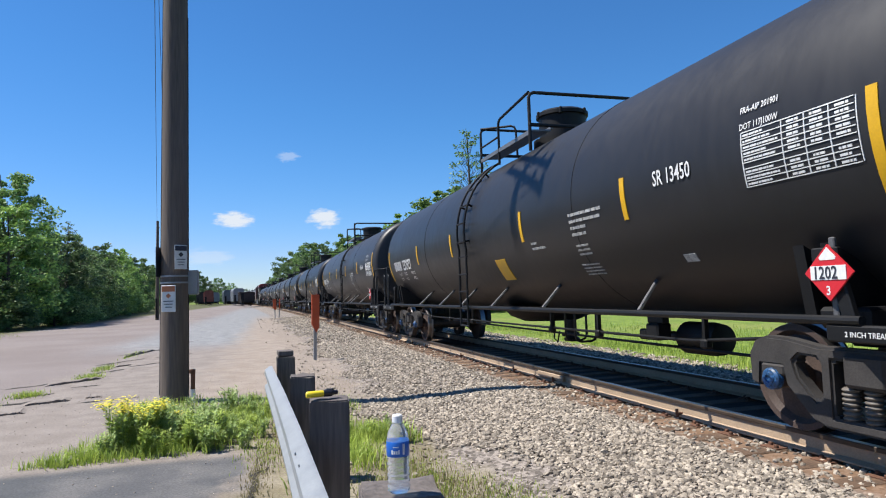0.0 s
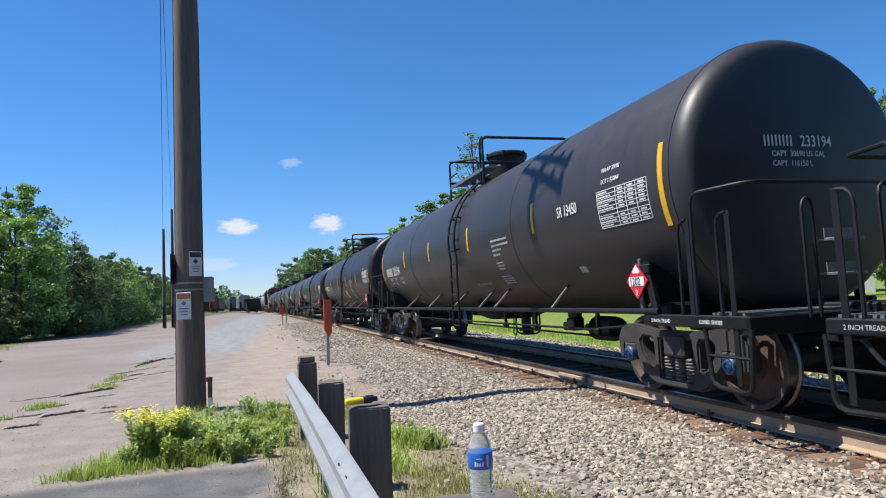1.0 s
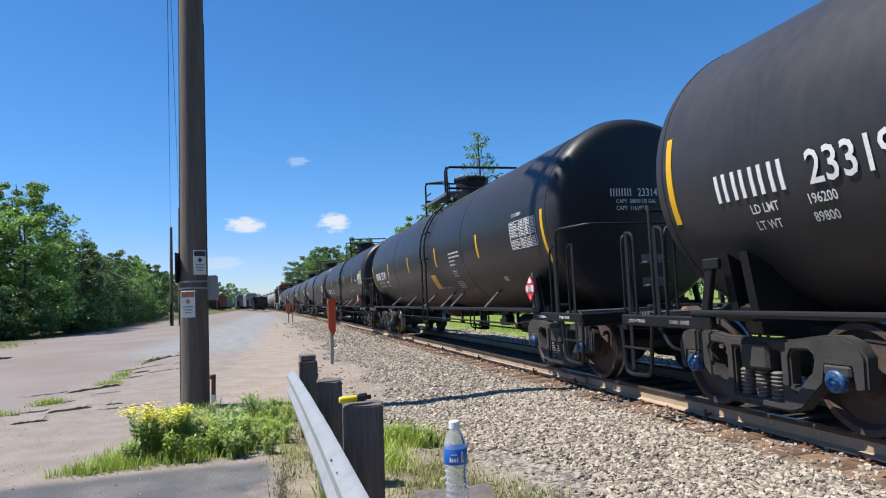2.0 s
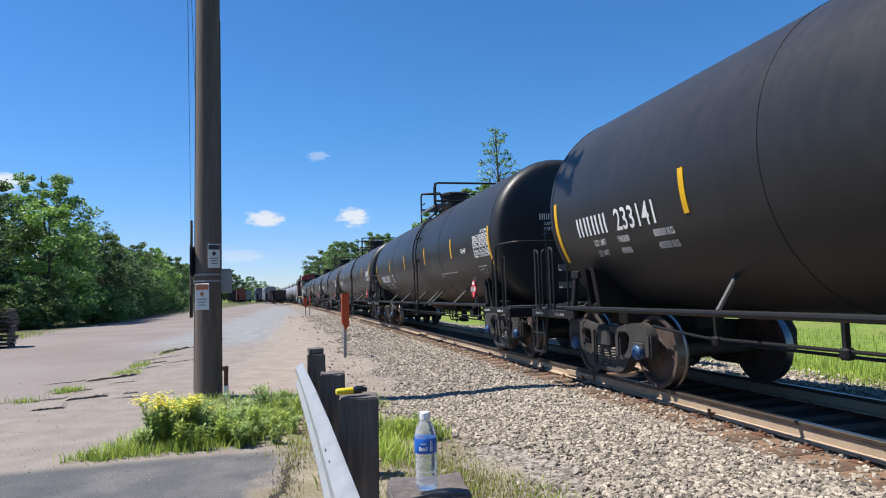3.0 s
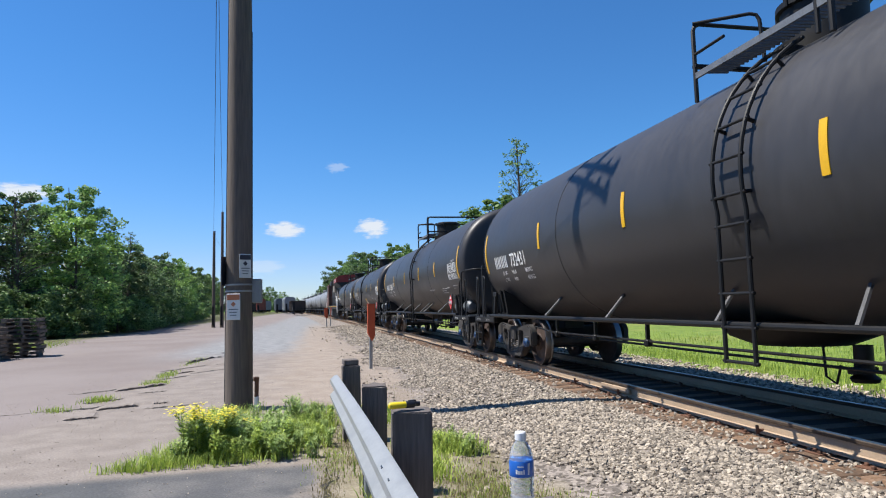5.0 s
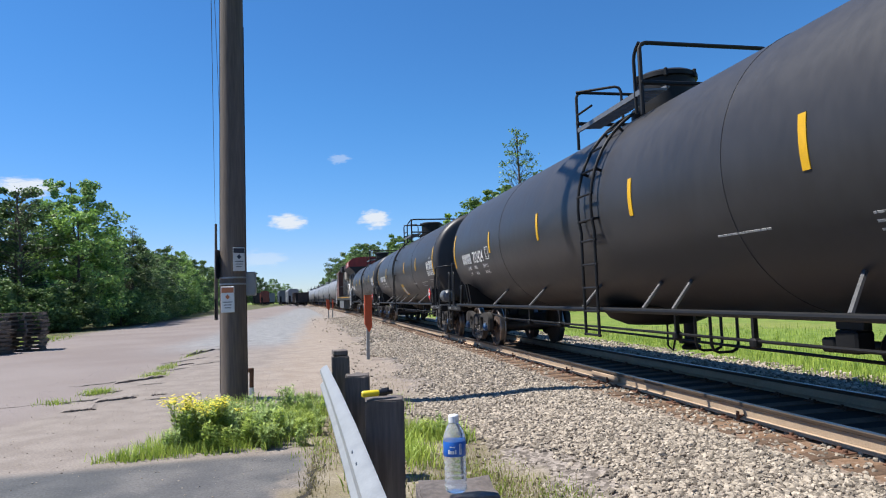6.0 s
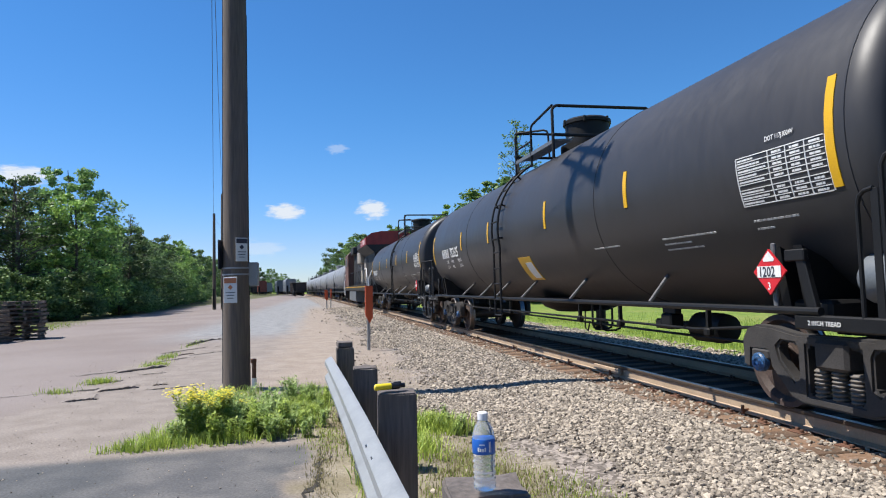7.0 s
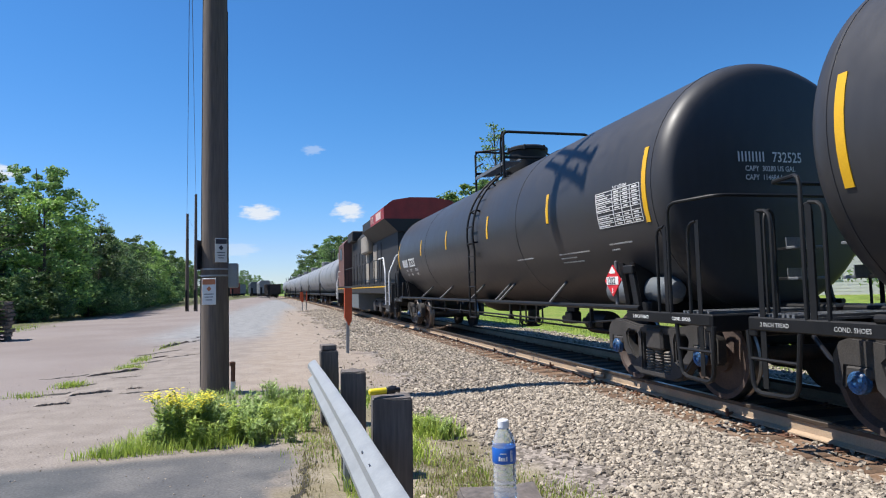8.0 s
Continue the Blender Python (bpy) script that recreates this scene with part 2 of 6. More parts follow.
SIGNORANGE = mat("orange_sign_band", (0.384, 0.128, 0.0512), 0.5, vary=0.1, bump=0)
PLASTIC_Y = mat("yellow_plastic", (0.64, 0.496, 0.016), 0.35, vary=0.05, bump=0.02)
PLASTIC_K = mat("black_plastic", (0.0128, 0.0128, 0.016), 0.35, vary=0.1, bump=0.02)
CAPWHITE = mat("white_cap", (0.697, 0.697, 0.697), 0.4, vary=0.03, bump=0.02)
LABELBLUE = mat("blue_label", (0.012, 0.104, 0.416), 0.35, vary=0.1, scale=18, bump=0)
WIRE = mat("wire", (0.0192, 0.0192, 0.0192), 0.6, vary=0.1, bump=0)


def clear_mat(name, rough, ior, tint, through=1.0):
    m, n, l = nodes_of(name)
    b = n["Principled BSDF"]
    b.inputs["Base Color"].default_value = (*tint, 1)
    b.inputs["Roughness"].default_value = rough
    b.inputs["IOR"].default_value = ior
    b.inputs["Transmission Weight"].default_value = through
    return m


PLASTIC_CLEAR = clear_mat("clear_plastic", 0.10, 1.15, (0.86, 0.92, 0.97), 0.84)


def ground_mat():
    """Worn asphalt, gravel road, sand, ballast and verge, each with its uneven outline."""
    m, n, l = nodes_of("yard_ground")
    b = n["Principled BSDF"]
    tc, sep = n.new("ShaderNodeTexCoord"), n.new("ShaderNodeSeparateXYZ")
    co = tc.outputs["Object"]
    l.new(co, sep.inputs[0])

    def noi(scale, detail=5.0, kind="ShaderNodeTexNoise"):
        k = n.new(kind)
        k.inputs["Scale"].default_value = scale
        if kind == "ShaderNodeTexNoise":
            k.inputs["Detail"].default_value = detail
        l.new(co, k.inputs["Vector"])
        return k

    def op(kind, a, c, d=None):
        k = n.new("ShaderNodeMath")
        k.operation = kind
        for i, q in enumerate((a, c, d)):
            if q is not None:
                if isinstance(q, (int, float)):
                    k.inputs[i].default_value = q
                else:
                    l.new(q, k.inputs[i])
        return k.outputs[0]

    def step(v, lo, hi):
        k = n.new("ShaderNodeMapRange")
        k.interpolation_type = "SMOOTHSTEP"
        k.inputs["From Min"].default_value, k.inputs["From Max"].default_value = lo, hi
        l.new(v, k.inputs[0])
        return k.outputs[0]

    def blend(f, a, c, kind="MIX"):
        k = n.new("ShaderNodeMixRGB")
        k.blend_type = kind
        for i, q in enumerate((f, a, c)):
            if isinstance(q, tuple):
                k.inputs[i].default_value = (*q, 1)
            elif isinstance(q, (int, float)):
                k.inputs[i].default_value = q
            else:
                l.new(q, k.inputs[i])
        return k.outputs[0]

    wob, wob2, broad, mid, fine = noi(0.9), noi(3.5), noi(0.22), noi(2.2, 8), noi(45, 6)
    grit = noi(26, kind="ShaderNodeTexVoronoi")
    w = op("ADD", op("MULTIPLY_ADD", wob.outputs[0], 1.3, -0.65), op("MULTIPLY_ADD", wob2.outputs[0], 0.5, -0.25))
    x, y = op("ADD", sep.outputs[0], w), op("MULTIPLY_ADD", w, 1.4, sep.outputs[1])
    bend = op("ADD", op("MULTIPLY", sep.outputs[1], LEFT), op("DIVIDE", op("MULTIPLY", sep.outputs[1], sep.outputs[1]), 2 * BEND_R))
    along = op("ADD", op("ADD", sep.outputs[0], bend), -0.20)
    u = op("ADD", along, w)
    lot = blend(step(broad.outputs[0], 0.35, 0.65), (0.172, 0.143, 0.131), (0.204, 0.175, 0.163))
    lot = blend(op("MULTIPLY", step(mid.outputs[0], 0.5, 0.72), 0.15), lot, (0.154, 0.131, 0.118))
    road = blend(step(mid.outputs[0], 0.35, 0.65), (0.173, 0.176, 0.179), (0.23, 0.23, 0.23))
    col = blend(op("MULTIPLY", op("MULTIPLY", step(y, 19, 26), step(x, -6.5, -4.0)), step(y, 170, 110)), lot, road)
    # broken edge strip between lot and road
    rubble = blend(step(mid.outputs[0], 0.35, 0.65), (0.185, 0.158, 0.138), (0.225, 0.195, 0.172))
    col = blend(op("MULTIPLY", step(x, -4.6, -3.8), step(y, 24, 19)), col, rubble)
    sand = blend(step(mid.outputs[0], 0.3, 0.7), (0.225, 0.183, 0.148), (0.272, 0.228, 0.19))
    col = blend(op("MULTIPLY", op("MULTIPLY", step(x, -1.9, -0.6), step(y, 9.0, 11.5)), step(y, 75, 45)), col, sand)
    dirt = blend(step(mid.outputs[0], 0.4, 0.62), (0.173, 0.147, 0.096), (0.243, 0.211, 0.154))
    col = blend(op("MULTIPLY", step(x, -0.5, 0.0), step(y, 11.0, 9.0)), col, dirt)
    dark = blend(step(mid.outputs[0], 0.3, 0.75), (0.066, 0.069, 0.073), (0.095, 0.096, 0.098))
    col = blend(op("MULTIPLY", step(sep.outputs[1], 6.75, 6.45), step(x, -0.25, -0.6)), col, dark)
    worn = blend(step(mid.outputs[0], 0.35, 0.7), (0.08, 0.08, 0.083), (0.125, 0.12, 0.117))
    col = blend(op("MULTIPLY", op("MULTIPLY", step(sep.outputs[1], 6.75, 6.45), step(x, -2.3, -1.6)), step(x, -0.3, -0.8)), col, worn)
    bal = blend(step(grit.outputs["Color"], 0.2, 0.8), (0.102, 0.0864, 0.0736), (0.282, 0.243, 0.211))
    col = blend(op("MULTIPLY", step(u, 1.35, 1.75), step(u, 9.2, 8.2)), col, bal)
    rusty = op("MULTIPLY", step(along, 3.65, 3.95), step(along, 6.7, 6.3))
    col = blend(op("MULTIPLY", rusty, 0.75), col, (0.173, 0.096, 0.0512))
    # the train's shade painted into the bed, from near rail past the far one
    bed_shade = op("MULTIPLY", step(along, 4.35, 4.65), step(along, 7.4, 6.8))
    col = blend(op("MULTIPLY", bed_shade, 0.95), col, (0.022, 0.018, 0.015))
    green = blend(step(mid.outputs[0], 0.35, 0.65), (0.096, 0.15, 0.0256), (0.16, 0.218, 0.0384))
    green = blend(op("MULTIPLY", step(broad.outputs[0], 0.5, 0.65), 0.5), green, (0.192, 0.192, 0.0576))
    col = blend(op("MULTIPLY", step(u, 8.2, 9.0), 1.0), col, green)
    soil = blend(step(mid.outputs[0], 0.4, 0.6), (0.064, 0.0544, 0.032), (0.102, 0.115, 0.0384))
    col = blend(step(x, -13.5, -15.5), col, soil)
    col = blend(step(y, 300, 420), col, green)
    speck = n.new("ShaderNodeMapRange")
    speck.inputs["To Min"].default_value, speck.inputs["To Max"].default_value = 0.42, 1.58
    l.new(fine.outputs[0], speck.inputs[0])
    col = blend(1.0, col, speck.outputs[0], "MULTIPLY")
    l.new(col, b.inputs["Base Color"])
    b.inputs["Roughness"].default_value = 0.95
    b.inputs["Specular IOR Level"].default_value = 0.25
    bp = n.new("ShaderNodeBump")
    bp.inputs["Strength"].default_value, bp.inputs["Distance"].default_value = 0.35, 0.015
    hgt = op("ADD", fine.outputs[0], op("MULTIPLY", mid.outputs[0], 0.15))
    l.new(hgt, bp.inputs["Height"]), l.new(bp.outputs[0], b.inputs["Normal"])
    return m


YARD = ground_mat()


# ---- setting ----
def track_x(y):
    return TRACK_X - LEFT * y - y * y / (2 * BEND_R)


def height(x, y):
    """The ground's height: a flat yard, a shallow dip, the ballast bed and the verge behind."""
    u = x - track_x(y)
    knots = [(-6.0, 0.0), (-4.6, -0.01), (-3.5, -0.10), (-2.7, -0.05), (-1.9, 0.02), (-1.3, 0.035), (1.3, 0.035), (1.9, 0.0), (3.0, -0.12), (5.0, -0.05), (9.0, 0.05), (40.0, 0.4), (400.0, 1.0)]
    z = 0.0
    if u >= knots[-1][0]:
        z = knots[-1][1]
    for (a, za), (b, zb) in zip(knots, knots[1:]):
        if a <= u < b:
            k = (u - a) / (b - a)
            z = za + (zb - za) * k * k * (3 - 2 * k)
    if abs(u) > 1.5 and abs(x) < 60 and y < 120:
        z += (0.002 if u < -5 else 0.015) * noise.noise((x * 0.9, y * 0.9, 0)) * min(1, (abs(u) - 1.5)) + (0.001 if u < -5 else 0.009) * noise.noise((x * 3, y * 3, 5)) * min(1, abs(u) - 1.5)
    return z


def graded(stops):
    out = []
    for (a, d), (b, _) in zip(stops, stops[1:]):
        k = max(1, round((b - a) / d))
        out += [a + (b - a) * i / k for i in range(k)]
    return out + [stops[-1][0]]


def ground_sheet():
    xs = graded([(-2500, 400), (-100, 30), (-30, 4), (-8, 0.5), (-2.5, 0.22), (10, 0.8), (20, 5), (60, 40), (300, 400), (2500, 1)])
    ys = graded([(-300, 60), (-30, 5), (0, 0.4), (26, 1.5), (60, 5), (160, 20), (400, 200), (3500, 1)])
    v = [(x, y, height(x, y)) for y in ys for x in xs]
    k = len(xs)
    f = [(j * k + i, j * k + i + 1, (j + 1) * k + i + 1, (j + 1) * k + i) for j in range(len(ys) - 1) for i in range(k - 1)]
    g = Geo()
    g.v, g.f = v, f
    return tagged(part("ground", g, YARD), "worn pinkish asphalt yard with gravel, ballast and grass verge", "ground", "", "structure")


ground_sheet()
track = tagged(new("track"), "rusty steel rails on weathered wooden ties in ballast", "railway track", "", "structure")


def sweep(profile, offset, s0, s1, steps):
    """A bar with a cross-section of (x, z) pairs along the track."""
    n, v, f = len(profile), [], []
    for i in range(steps + 1):
        m = track_pose(s0 + (s1 - s0) * i / steps)
        v += [m @ Vector((offset + px, 0, pz)) for px, pz in profile]
    for i in range(steps):
        f += [(i * n + k, i * n + (k + 1) % n, (i + 1) * n + (k + 1) % n, (i + 1) * n + k) for k in range(n)]
    f += [tuple(range(n)), tuple(range(steps * n, steps * n + n))[::-1]]
    g = Geo()
    g.v, g.f = v, f
    return g


RAIL_PROFILE = [(-0.070, -0.17), (0.070, -0.17), (0.070, -0.158), (0.012, -0.138), (0.009, -0.048), (0.034, -0.036), (0.036, -0.008), (0.030, -0.001), (-0.030, -0.001), (-0.036, -0.008), (-0.034, -0.036), (-0.009, -0.048), (-0.012, -0.138), (-0.070, -0.158)]
for side in (-1, 1):
    rail_mesh = sweep(RAIL_PROFILE, side * 0.7525, -40, 330, 60).mesh("rail")
    rail_mesh.materials.append(RAILSIDE), rail_mesh.materials.append(RAILHEAD)
    # faces of the rail's upper part take the dark brown
    for p in rail_mesh.polygons:
        p.material_index = 1 if p.center.z > RAIL_Z - 0.045 else 0
    rail = part("rail", rail_mesh, RAILSIDE, track)
    part("rail_head_shine", sweep([(-0.029, -0.003), (0.029, -0.003), (0.029, 0.001), (-0.029, 0.001)], side * 0.7525, -40, 330, 60), TREAD, rail, "polished running surface")
rng = random.Random(5)
tie_mesh = Geo().box((0, 0, -0.09), (2.6, 0.23, 0.18), 0.012).mesh("tie")
plate_mesh = Geo().box((0, 0, 0.006), (0.36, 0.19, 0.012), 0.003).add([], []).mesh("tie_plate")
spike_geo = Geo()
for px, py in ((-0.1, 0.05), (0.1, -0.05), (-0.145, -0.06), (0.145, 0.06)):
    spike_geo.box((px, py, 0.024), (0.03, 0.035, 0.03), 0.006)
spike_mesh = spike_geo.mesh("spike")
for k in range(230):
    s = -6 + k * 0.52
    tie = part("tie", tie_mesh, TIE, track, "", track_pose(s) @ pose(rng.uniform(-0.04, 0.04), rng.uniform(-0.03, 0.03), -0.182 + rng.uniform(-0.012, 0.002), 0, 0, rng.uniform(-1.6, 1.6)))
    if 1 < s < 24:
        for side in (-1, 1):
            part("tie_plate", plate_mesh, RUST, tie, "", pose(side * 0.7525, 0, 0))
            part("spike", spike_mesh, RUST, tie, "", pose(side * 0.7525, 0, 0))
anchor_mesh = Geo().box((0, 0, -0.15), (0.19, 0.03, 0.05), 0.008).box((-0.085, 0, -0.13), (0.025, 0.035, 0.09), 0.006).mesh("rail_anchor")
for k in range(8):
    part("rail_anchor", anchor_mesh, RUST, track, "", track_pose(3.1 + k * 2.6 + 0.5 * (k % 3)) @ pose(-0.7525, 0.14, 0))
joint_geo = Geo().box((-0.045, 0, -0.09), (0.035, 0.9, 0.085), 0.008)
for s in (9.6, 21.5):
    part("joint_bar", joint_geo.mesh("joint_bar"), RAILSIDE, track, "", track_pose(s) @ pose(-0.7525, 0, 0))


# ---- loose stones ----
def icosahedron():
    p = (1 + 5 ** 0.5) / 2
    v = np.array([(-1, p, 0), (1, p, 0), (-1, -p, 0), (1, -p, 0), (0, -1, p), (0, 1, p), (0, -1, -p), (0, 1, -p), (p, 0, -1), (p, 0, 1), (-p, 0, -1), (-p, 0, 1)]) / 1.9
    f = [(0, 11, 5), (0, 5, 1), (0, 1, 7), (0, 7, 10), (0, 10, 11), (1, 5, 9), (5, 11, 4), (11, 10, 2), (10, 7, 6), (7, 1, 8), (3, 9, 4), (3, 4, 2), (3, 2, 6), (3, 6, 8), (3, 8, 9), (4, 9, 5), (2, 4, 11), (6, 2, 10), (8, 6, 7), (9, 8, 1)]
    return v, np.array(f)


def many(name, base_v, base_f, places, sizes, seed, material, rough=0.42, flat=0.8):
    """Copies of one small shape, each turned and knocked out of true, in one mesh."""
    r = np.random.RandomState(seed)
    n, k = len(places), len(base_v)
    q = r.normal(size=(n, 4))
    q /= np.linalg.norm(q, axis=1)[:, None]
    w, x, y, z = q.T
    rot = np.stack([1 - 2 * (y * y + z * z), 2 * (x * y - z * w), 2 * (x * z + y * w), 2 * (x * y + z * w), 1 - 2 * (x * x + z * z), 2 * (y * z - x * w), 2 * (x * z - y * w), 2 * (y * z + x * w), 1 - 2 * (x * x + y * y)], 1).reshape(n, 3, 3)
    shape = base_v[None] * (1 + r.uniform(-rough, rough, (n, k, 1))) * r.uniform(0.6, 1.25, (n, 1, 3))
    v = np.einsum("nij,nkj->nki", rot, shape) * sizes[:, None, None]
    v[:, :, 2] *= flat
    v += places[:, None, :]
    me = bpy.data.meshes.new(name)
    faces = (base_f[None] + (np.arange(n) * k)[:, None, None]).reshape(-1, base_f.shape[1])
    me.from_pydata(v.reshape(-1, 3).tolist(), [], faces.tolist())
    return part(name, me, material)


def stones(name, count, x0, x1, y0, y1, lo, hi, seed, keep=None):
    r = np.random.RandomState(seed)
    x, y = r.uniform(x0, x1, count), r.uniform(y0, y1, count)
    if keep is not None:
        ok = keep(x, y, r.rand(count))
        x, y = x[ok], y[ok]
    if name.startswith("ballast"):
        x = x + track_x(y) - 5.15
    size = r.uniform(lo, hi, len(x))
    z = np.array([height(a, b) for a, b in zip(x, y)]) + size * 0.25
    v, f = icosahedron()
    return tagged(many(name, v, f, np.stack([x, y, z], 1), size, seed, STONE), "angular pale grey and pink ballast stones", "ballast", "", "stuff")


def shoulder(x, y, p):
    edge = 1.45 + 0.45 * np.sin(y * 0.9) * np.cos(y * 0.37) + 0.15 * np.sin(y * 2.7)
    edge = np.where(y < 6.5, edge + 0.35, edge)
    near_rail = (x > 3.78) & (x < 6.5)
    return (p < np.clip((x - edge) / 0.45, 0.0, 1.0) ** 1.5 + 0.02) & (~near_rail | (p < 0.12))


stones("ballast_near", 44000, 0.6, 5.0, 2.6, 10, 0.012, 0.030, 11, shoulder)
stones("ballast_middle", 22000, 0.6, 5.0, 10, 22, 0.015, 0.034, 12, shoulder)
stones("ballast_far", 9000, 0.2, 5.0, 22, 55, 0.03, 0.055, 13, shoulder)
stones("ballast_behind", 6000, 6.5, 8.9, 4, 30, 0.025, 0.045, 14)
stones("yard_gravel", 2200, -5.5, 1.2, 4, 18, 0.003, 0.009, 15)


# ---- the train ----
TANK_R, TANK_Z, TANK_HALF = 1.468, 2.395, 8.27
HEAD = 0.34
AXLE_Z, BOGIE_Y, HALF_WHEELBASE = 0.457, 7.26, 0.88


def dish(s, depth):
    """How far a shallow head falls back at s of its radius, with a tight knuckle at its rim."""
    bow = 0.33 * s * s + 0.05 * s ** 6
    return depth * (bow if s < 0.90 else bow + 0.62 * (1 - math.sqrt(max(0.0, 1 - ((s - 0.90) / 0.10) ** 2))))


def tank_profile(half=TANK_HALF, r=TANK_R, depth=HEAD):
    out = [(max(0.001, r * s), -half + dish(s, depth)) for s in [i / 14 for i in range(13)] + [0.90, 0.92, 0.938, 0.955, 0.97, 0.982, 0.991, 0.997, 1.0]]
    return out + [(q, -h) for q, h in out[::-1]]


def wrap(y, a, r=TANK_R):
    """A point on the near side of the tank, a metres of arc above its middle."""
    t = a / TANK_R
    return (-r * math.cos(t), y, TANK_Z + r * math.sin(t))


def patch(geo, y0, y1, a0, a1, lift=0.008, n=6):
    """A thin painted or stuck-on piece that follows the tank's side."""
    v = []
    for i in range(n + 1):
        a = a0 + (a1 - a0) * i / n
        for r in (TANK_R - 0.002, TANK_R + lift):
            v += [wrap(y0, a, r), wrap(y1, a, r)]
    f = []
    for i in range(n):
        k, j = i * 4, i * 4 + 4
        f += [(k + 2, k + 3, j + 3, j + 2), (k, k + 2, j + 2, j), (k + 1, j + 1, j + 3, k + 3)]
    f += [(0, 1, 3, 2), (n * 4, n * 4 + 2, n * 4 + 3, n * 4 + 1)]
    return geo.add(v, f)


def letters(words, size, squeeze=0.82, weight=0.012):
    """The flat mesh of a line of writing, from x = 0 to the right."""
    cu = bpy.data.curves.new("writing", "FONT")
    cu.body, cu.size, cu.offset, cu.resolution_u = words, size, weight * size, 2
    ob = new("writing", cu)
    me = bpy.data.meshes.new_from_object(ob.evaluated_get(bpy.context.evaluated_depsgraph_get()))
    bpy.data.objects.remove(ob)
    v = [(p.co.x * squeeze, p.co.y) for p in me.vertices]
    f = [tuple(p.vertices) for p in me.polygons]
    bpy.data.meshes.remove(me)
    return v, f


def write_on_tank(geo, words, y, a, size, squeeze=0.82, lift=0.012):
    v, f = letters(words, size, squeeze)
    return geo.add([wrap(y - px, a + py, TANK_R + lift) for px, py in v], f)


def bars_on_tank(geo, y, a, width, high, seed, gap=0.35):
    """A line of writing too small to read."""
    r = random.Random(seed)
    x = 0.0
    while x < width - high:
        w = min(width - x, high * r.uniform(0.8, 4.5))
        patch(geo, y - x, y - x - w, a, a + high, 0.006, 1)
        x += w + high * gap
    return geo


def holed_plate(name, outer, holes, a, b, cut=0.012):
    """A flat casting square to x, with openings, from a to b, its edges rounded off."""
    bm = bmesh.new()
    edges = []
    for loop in (outer, *holes):
        vs = [bm.verts.new((a, p[0], p[1])) for p in loop]
        edges += [bm.edges.new((vs[i], vs[(i + 1) % len(vs)])) for i in range(len(vs))]
    bmesh.ops.triangle_fill(bm, edges=edges, use_beauty=True)
    out = bmesh.ops.extrude_face_region(bm, geom=bm.faces[:])
    for q in out["geom"]:
        if isinstance(q, bmesh.types.BMVert):
            q.co.x = b
    bmesh.ops.recalc_face_normals(bm, faces=bm.faces)
    sharp = [e for e in bm.edges if len(e.link_faces) == 2 and e.calc_face_angle() > 0.9]
    bmesh.ops.bevel(bm, geom=sharp, offset=cut, segments=2, affect="EDGES")
    me = bpy.data.meshes.new(name)
    bm.to_mesh(me)
    bm.free()
    me.shade_smooth()
    me.set_sharp_from_angle(angle=radians(40))
    return me


def wheelset_mesh():
    g = Geo()
    g.lathe([(0.085, -1.05), (0.085, 1.05)], 16, "x")
    for s in (-1, 1):
        prof = [(0.10, 0.83), (0.16, 0.83), (0.17, 0.79), (0.36, 0.765), (0.40, 0.82), (0.452, 0.822), (0.457, 0.81), (0.461, 0.712), (0.486, 0.700), (0.488, 0.682), (0.40, 0.678), (0.36, 0.70), (0.17, 0.72), (0.10, 0.70)]
        g.lathe([(r, s * h) for r, h in prof], 40, "x")
    me = g.mesh("wheelset", 30)
    me.materials.append(WHEEL), me.materials.append(TREAD)
    for p in me.polygons:
        rad = math.hypot(p.center.y, p.center.z)
        if rad > 0.452:
            p.material_index = 1
    return me


FRAME_OUT = [(-1.14, 0.40), (-1.15, 0.66), (-1.08, 0.77), (-0.94, 0.82), (-0.72, 0.81), (-0.42, 0.76), (0.42, 0.76), (0.72, 0.81), (0.94, 0.82), (1.08, 0.77), (1.15, 0.66), (1.14, 0.40), (1.03, 0.38), (1.01, 0.57), (0.78, 0.57), (0.75, 0.42), (0.50, 0.17), (0.37, 0.13), (-0.37, 0.13), (-0.50, 0.17), (-0.75, 0.42), (-0.78, 0.57), (-1.01, 0.57), (-1.03, 0.38)]
FRAME_HOLES = [[(-0.66, 0.63), (-0.60, 0.68), (-0.43, 0.67), (-0.40, 0.62), (-0.40, 0.36), (-0.45, 0.33), (-0.62, 0.50)], [(0.66, 0.63), (0.62, 0.50), (0.45, 0.33), (0.40, 0.36), (0.40, 0.62), (0.43, 0.67), (0.60, 0.68)], [(-0.29, 0.66), (0.29, 0.66), (0.29, 0.22), (-0.29, 0.22)]]
frame_near = holed_plate("side_frame", FRAME_OUT, FRAME_HOLES, -1.07, -0.93, 0.022)
frame_far = holed_plate("side_frame", FRAME_OUT, FRAME_HOLES, 0.93, 1.07, 0.022)
wheel_mesh = wheelset_mesh()
coil = Geo()
for k in range(3):
    prof = []
    for j in range(57):
        prof.append((0.050 + 0.018 * (1 - abs(math.cos(math.pi * 7 * j / 56)) ** 3), 0.215 + 0.25 * j / 56))
    coil.lathe(prof, 12, "z", (0, -0.19 + 0.19 * k, 0))
spring_mesh = coil.mesh("spring_nest", 50)
cap_mesh = Geo().lathe([(0.001, -0.035), (0.03, -0.035), (0.034, -0.05), (0.055, -0.05), (0.06, -0.035), (0.078, -0.035), (0.092, -0.02), (0.095, 0.03), (0.08, 0.05)], 20, "x").mesh("bearing_cap")
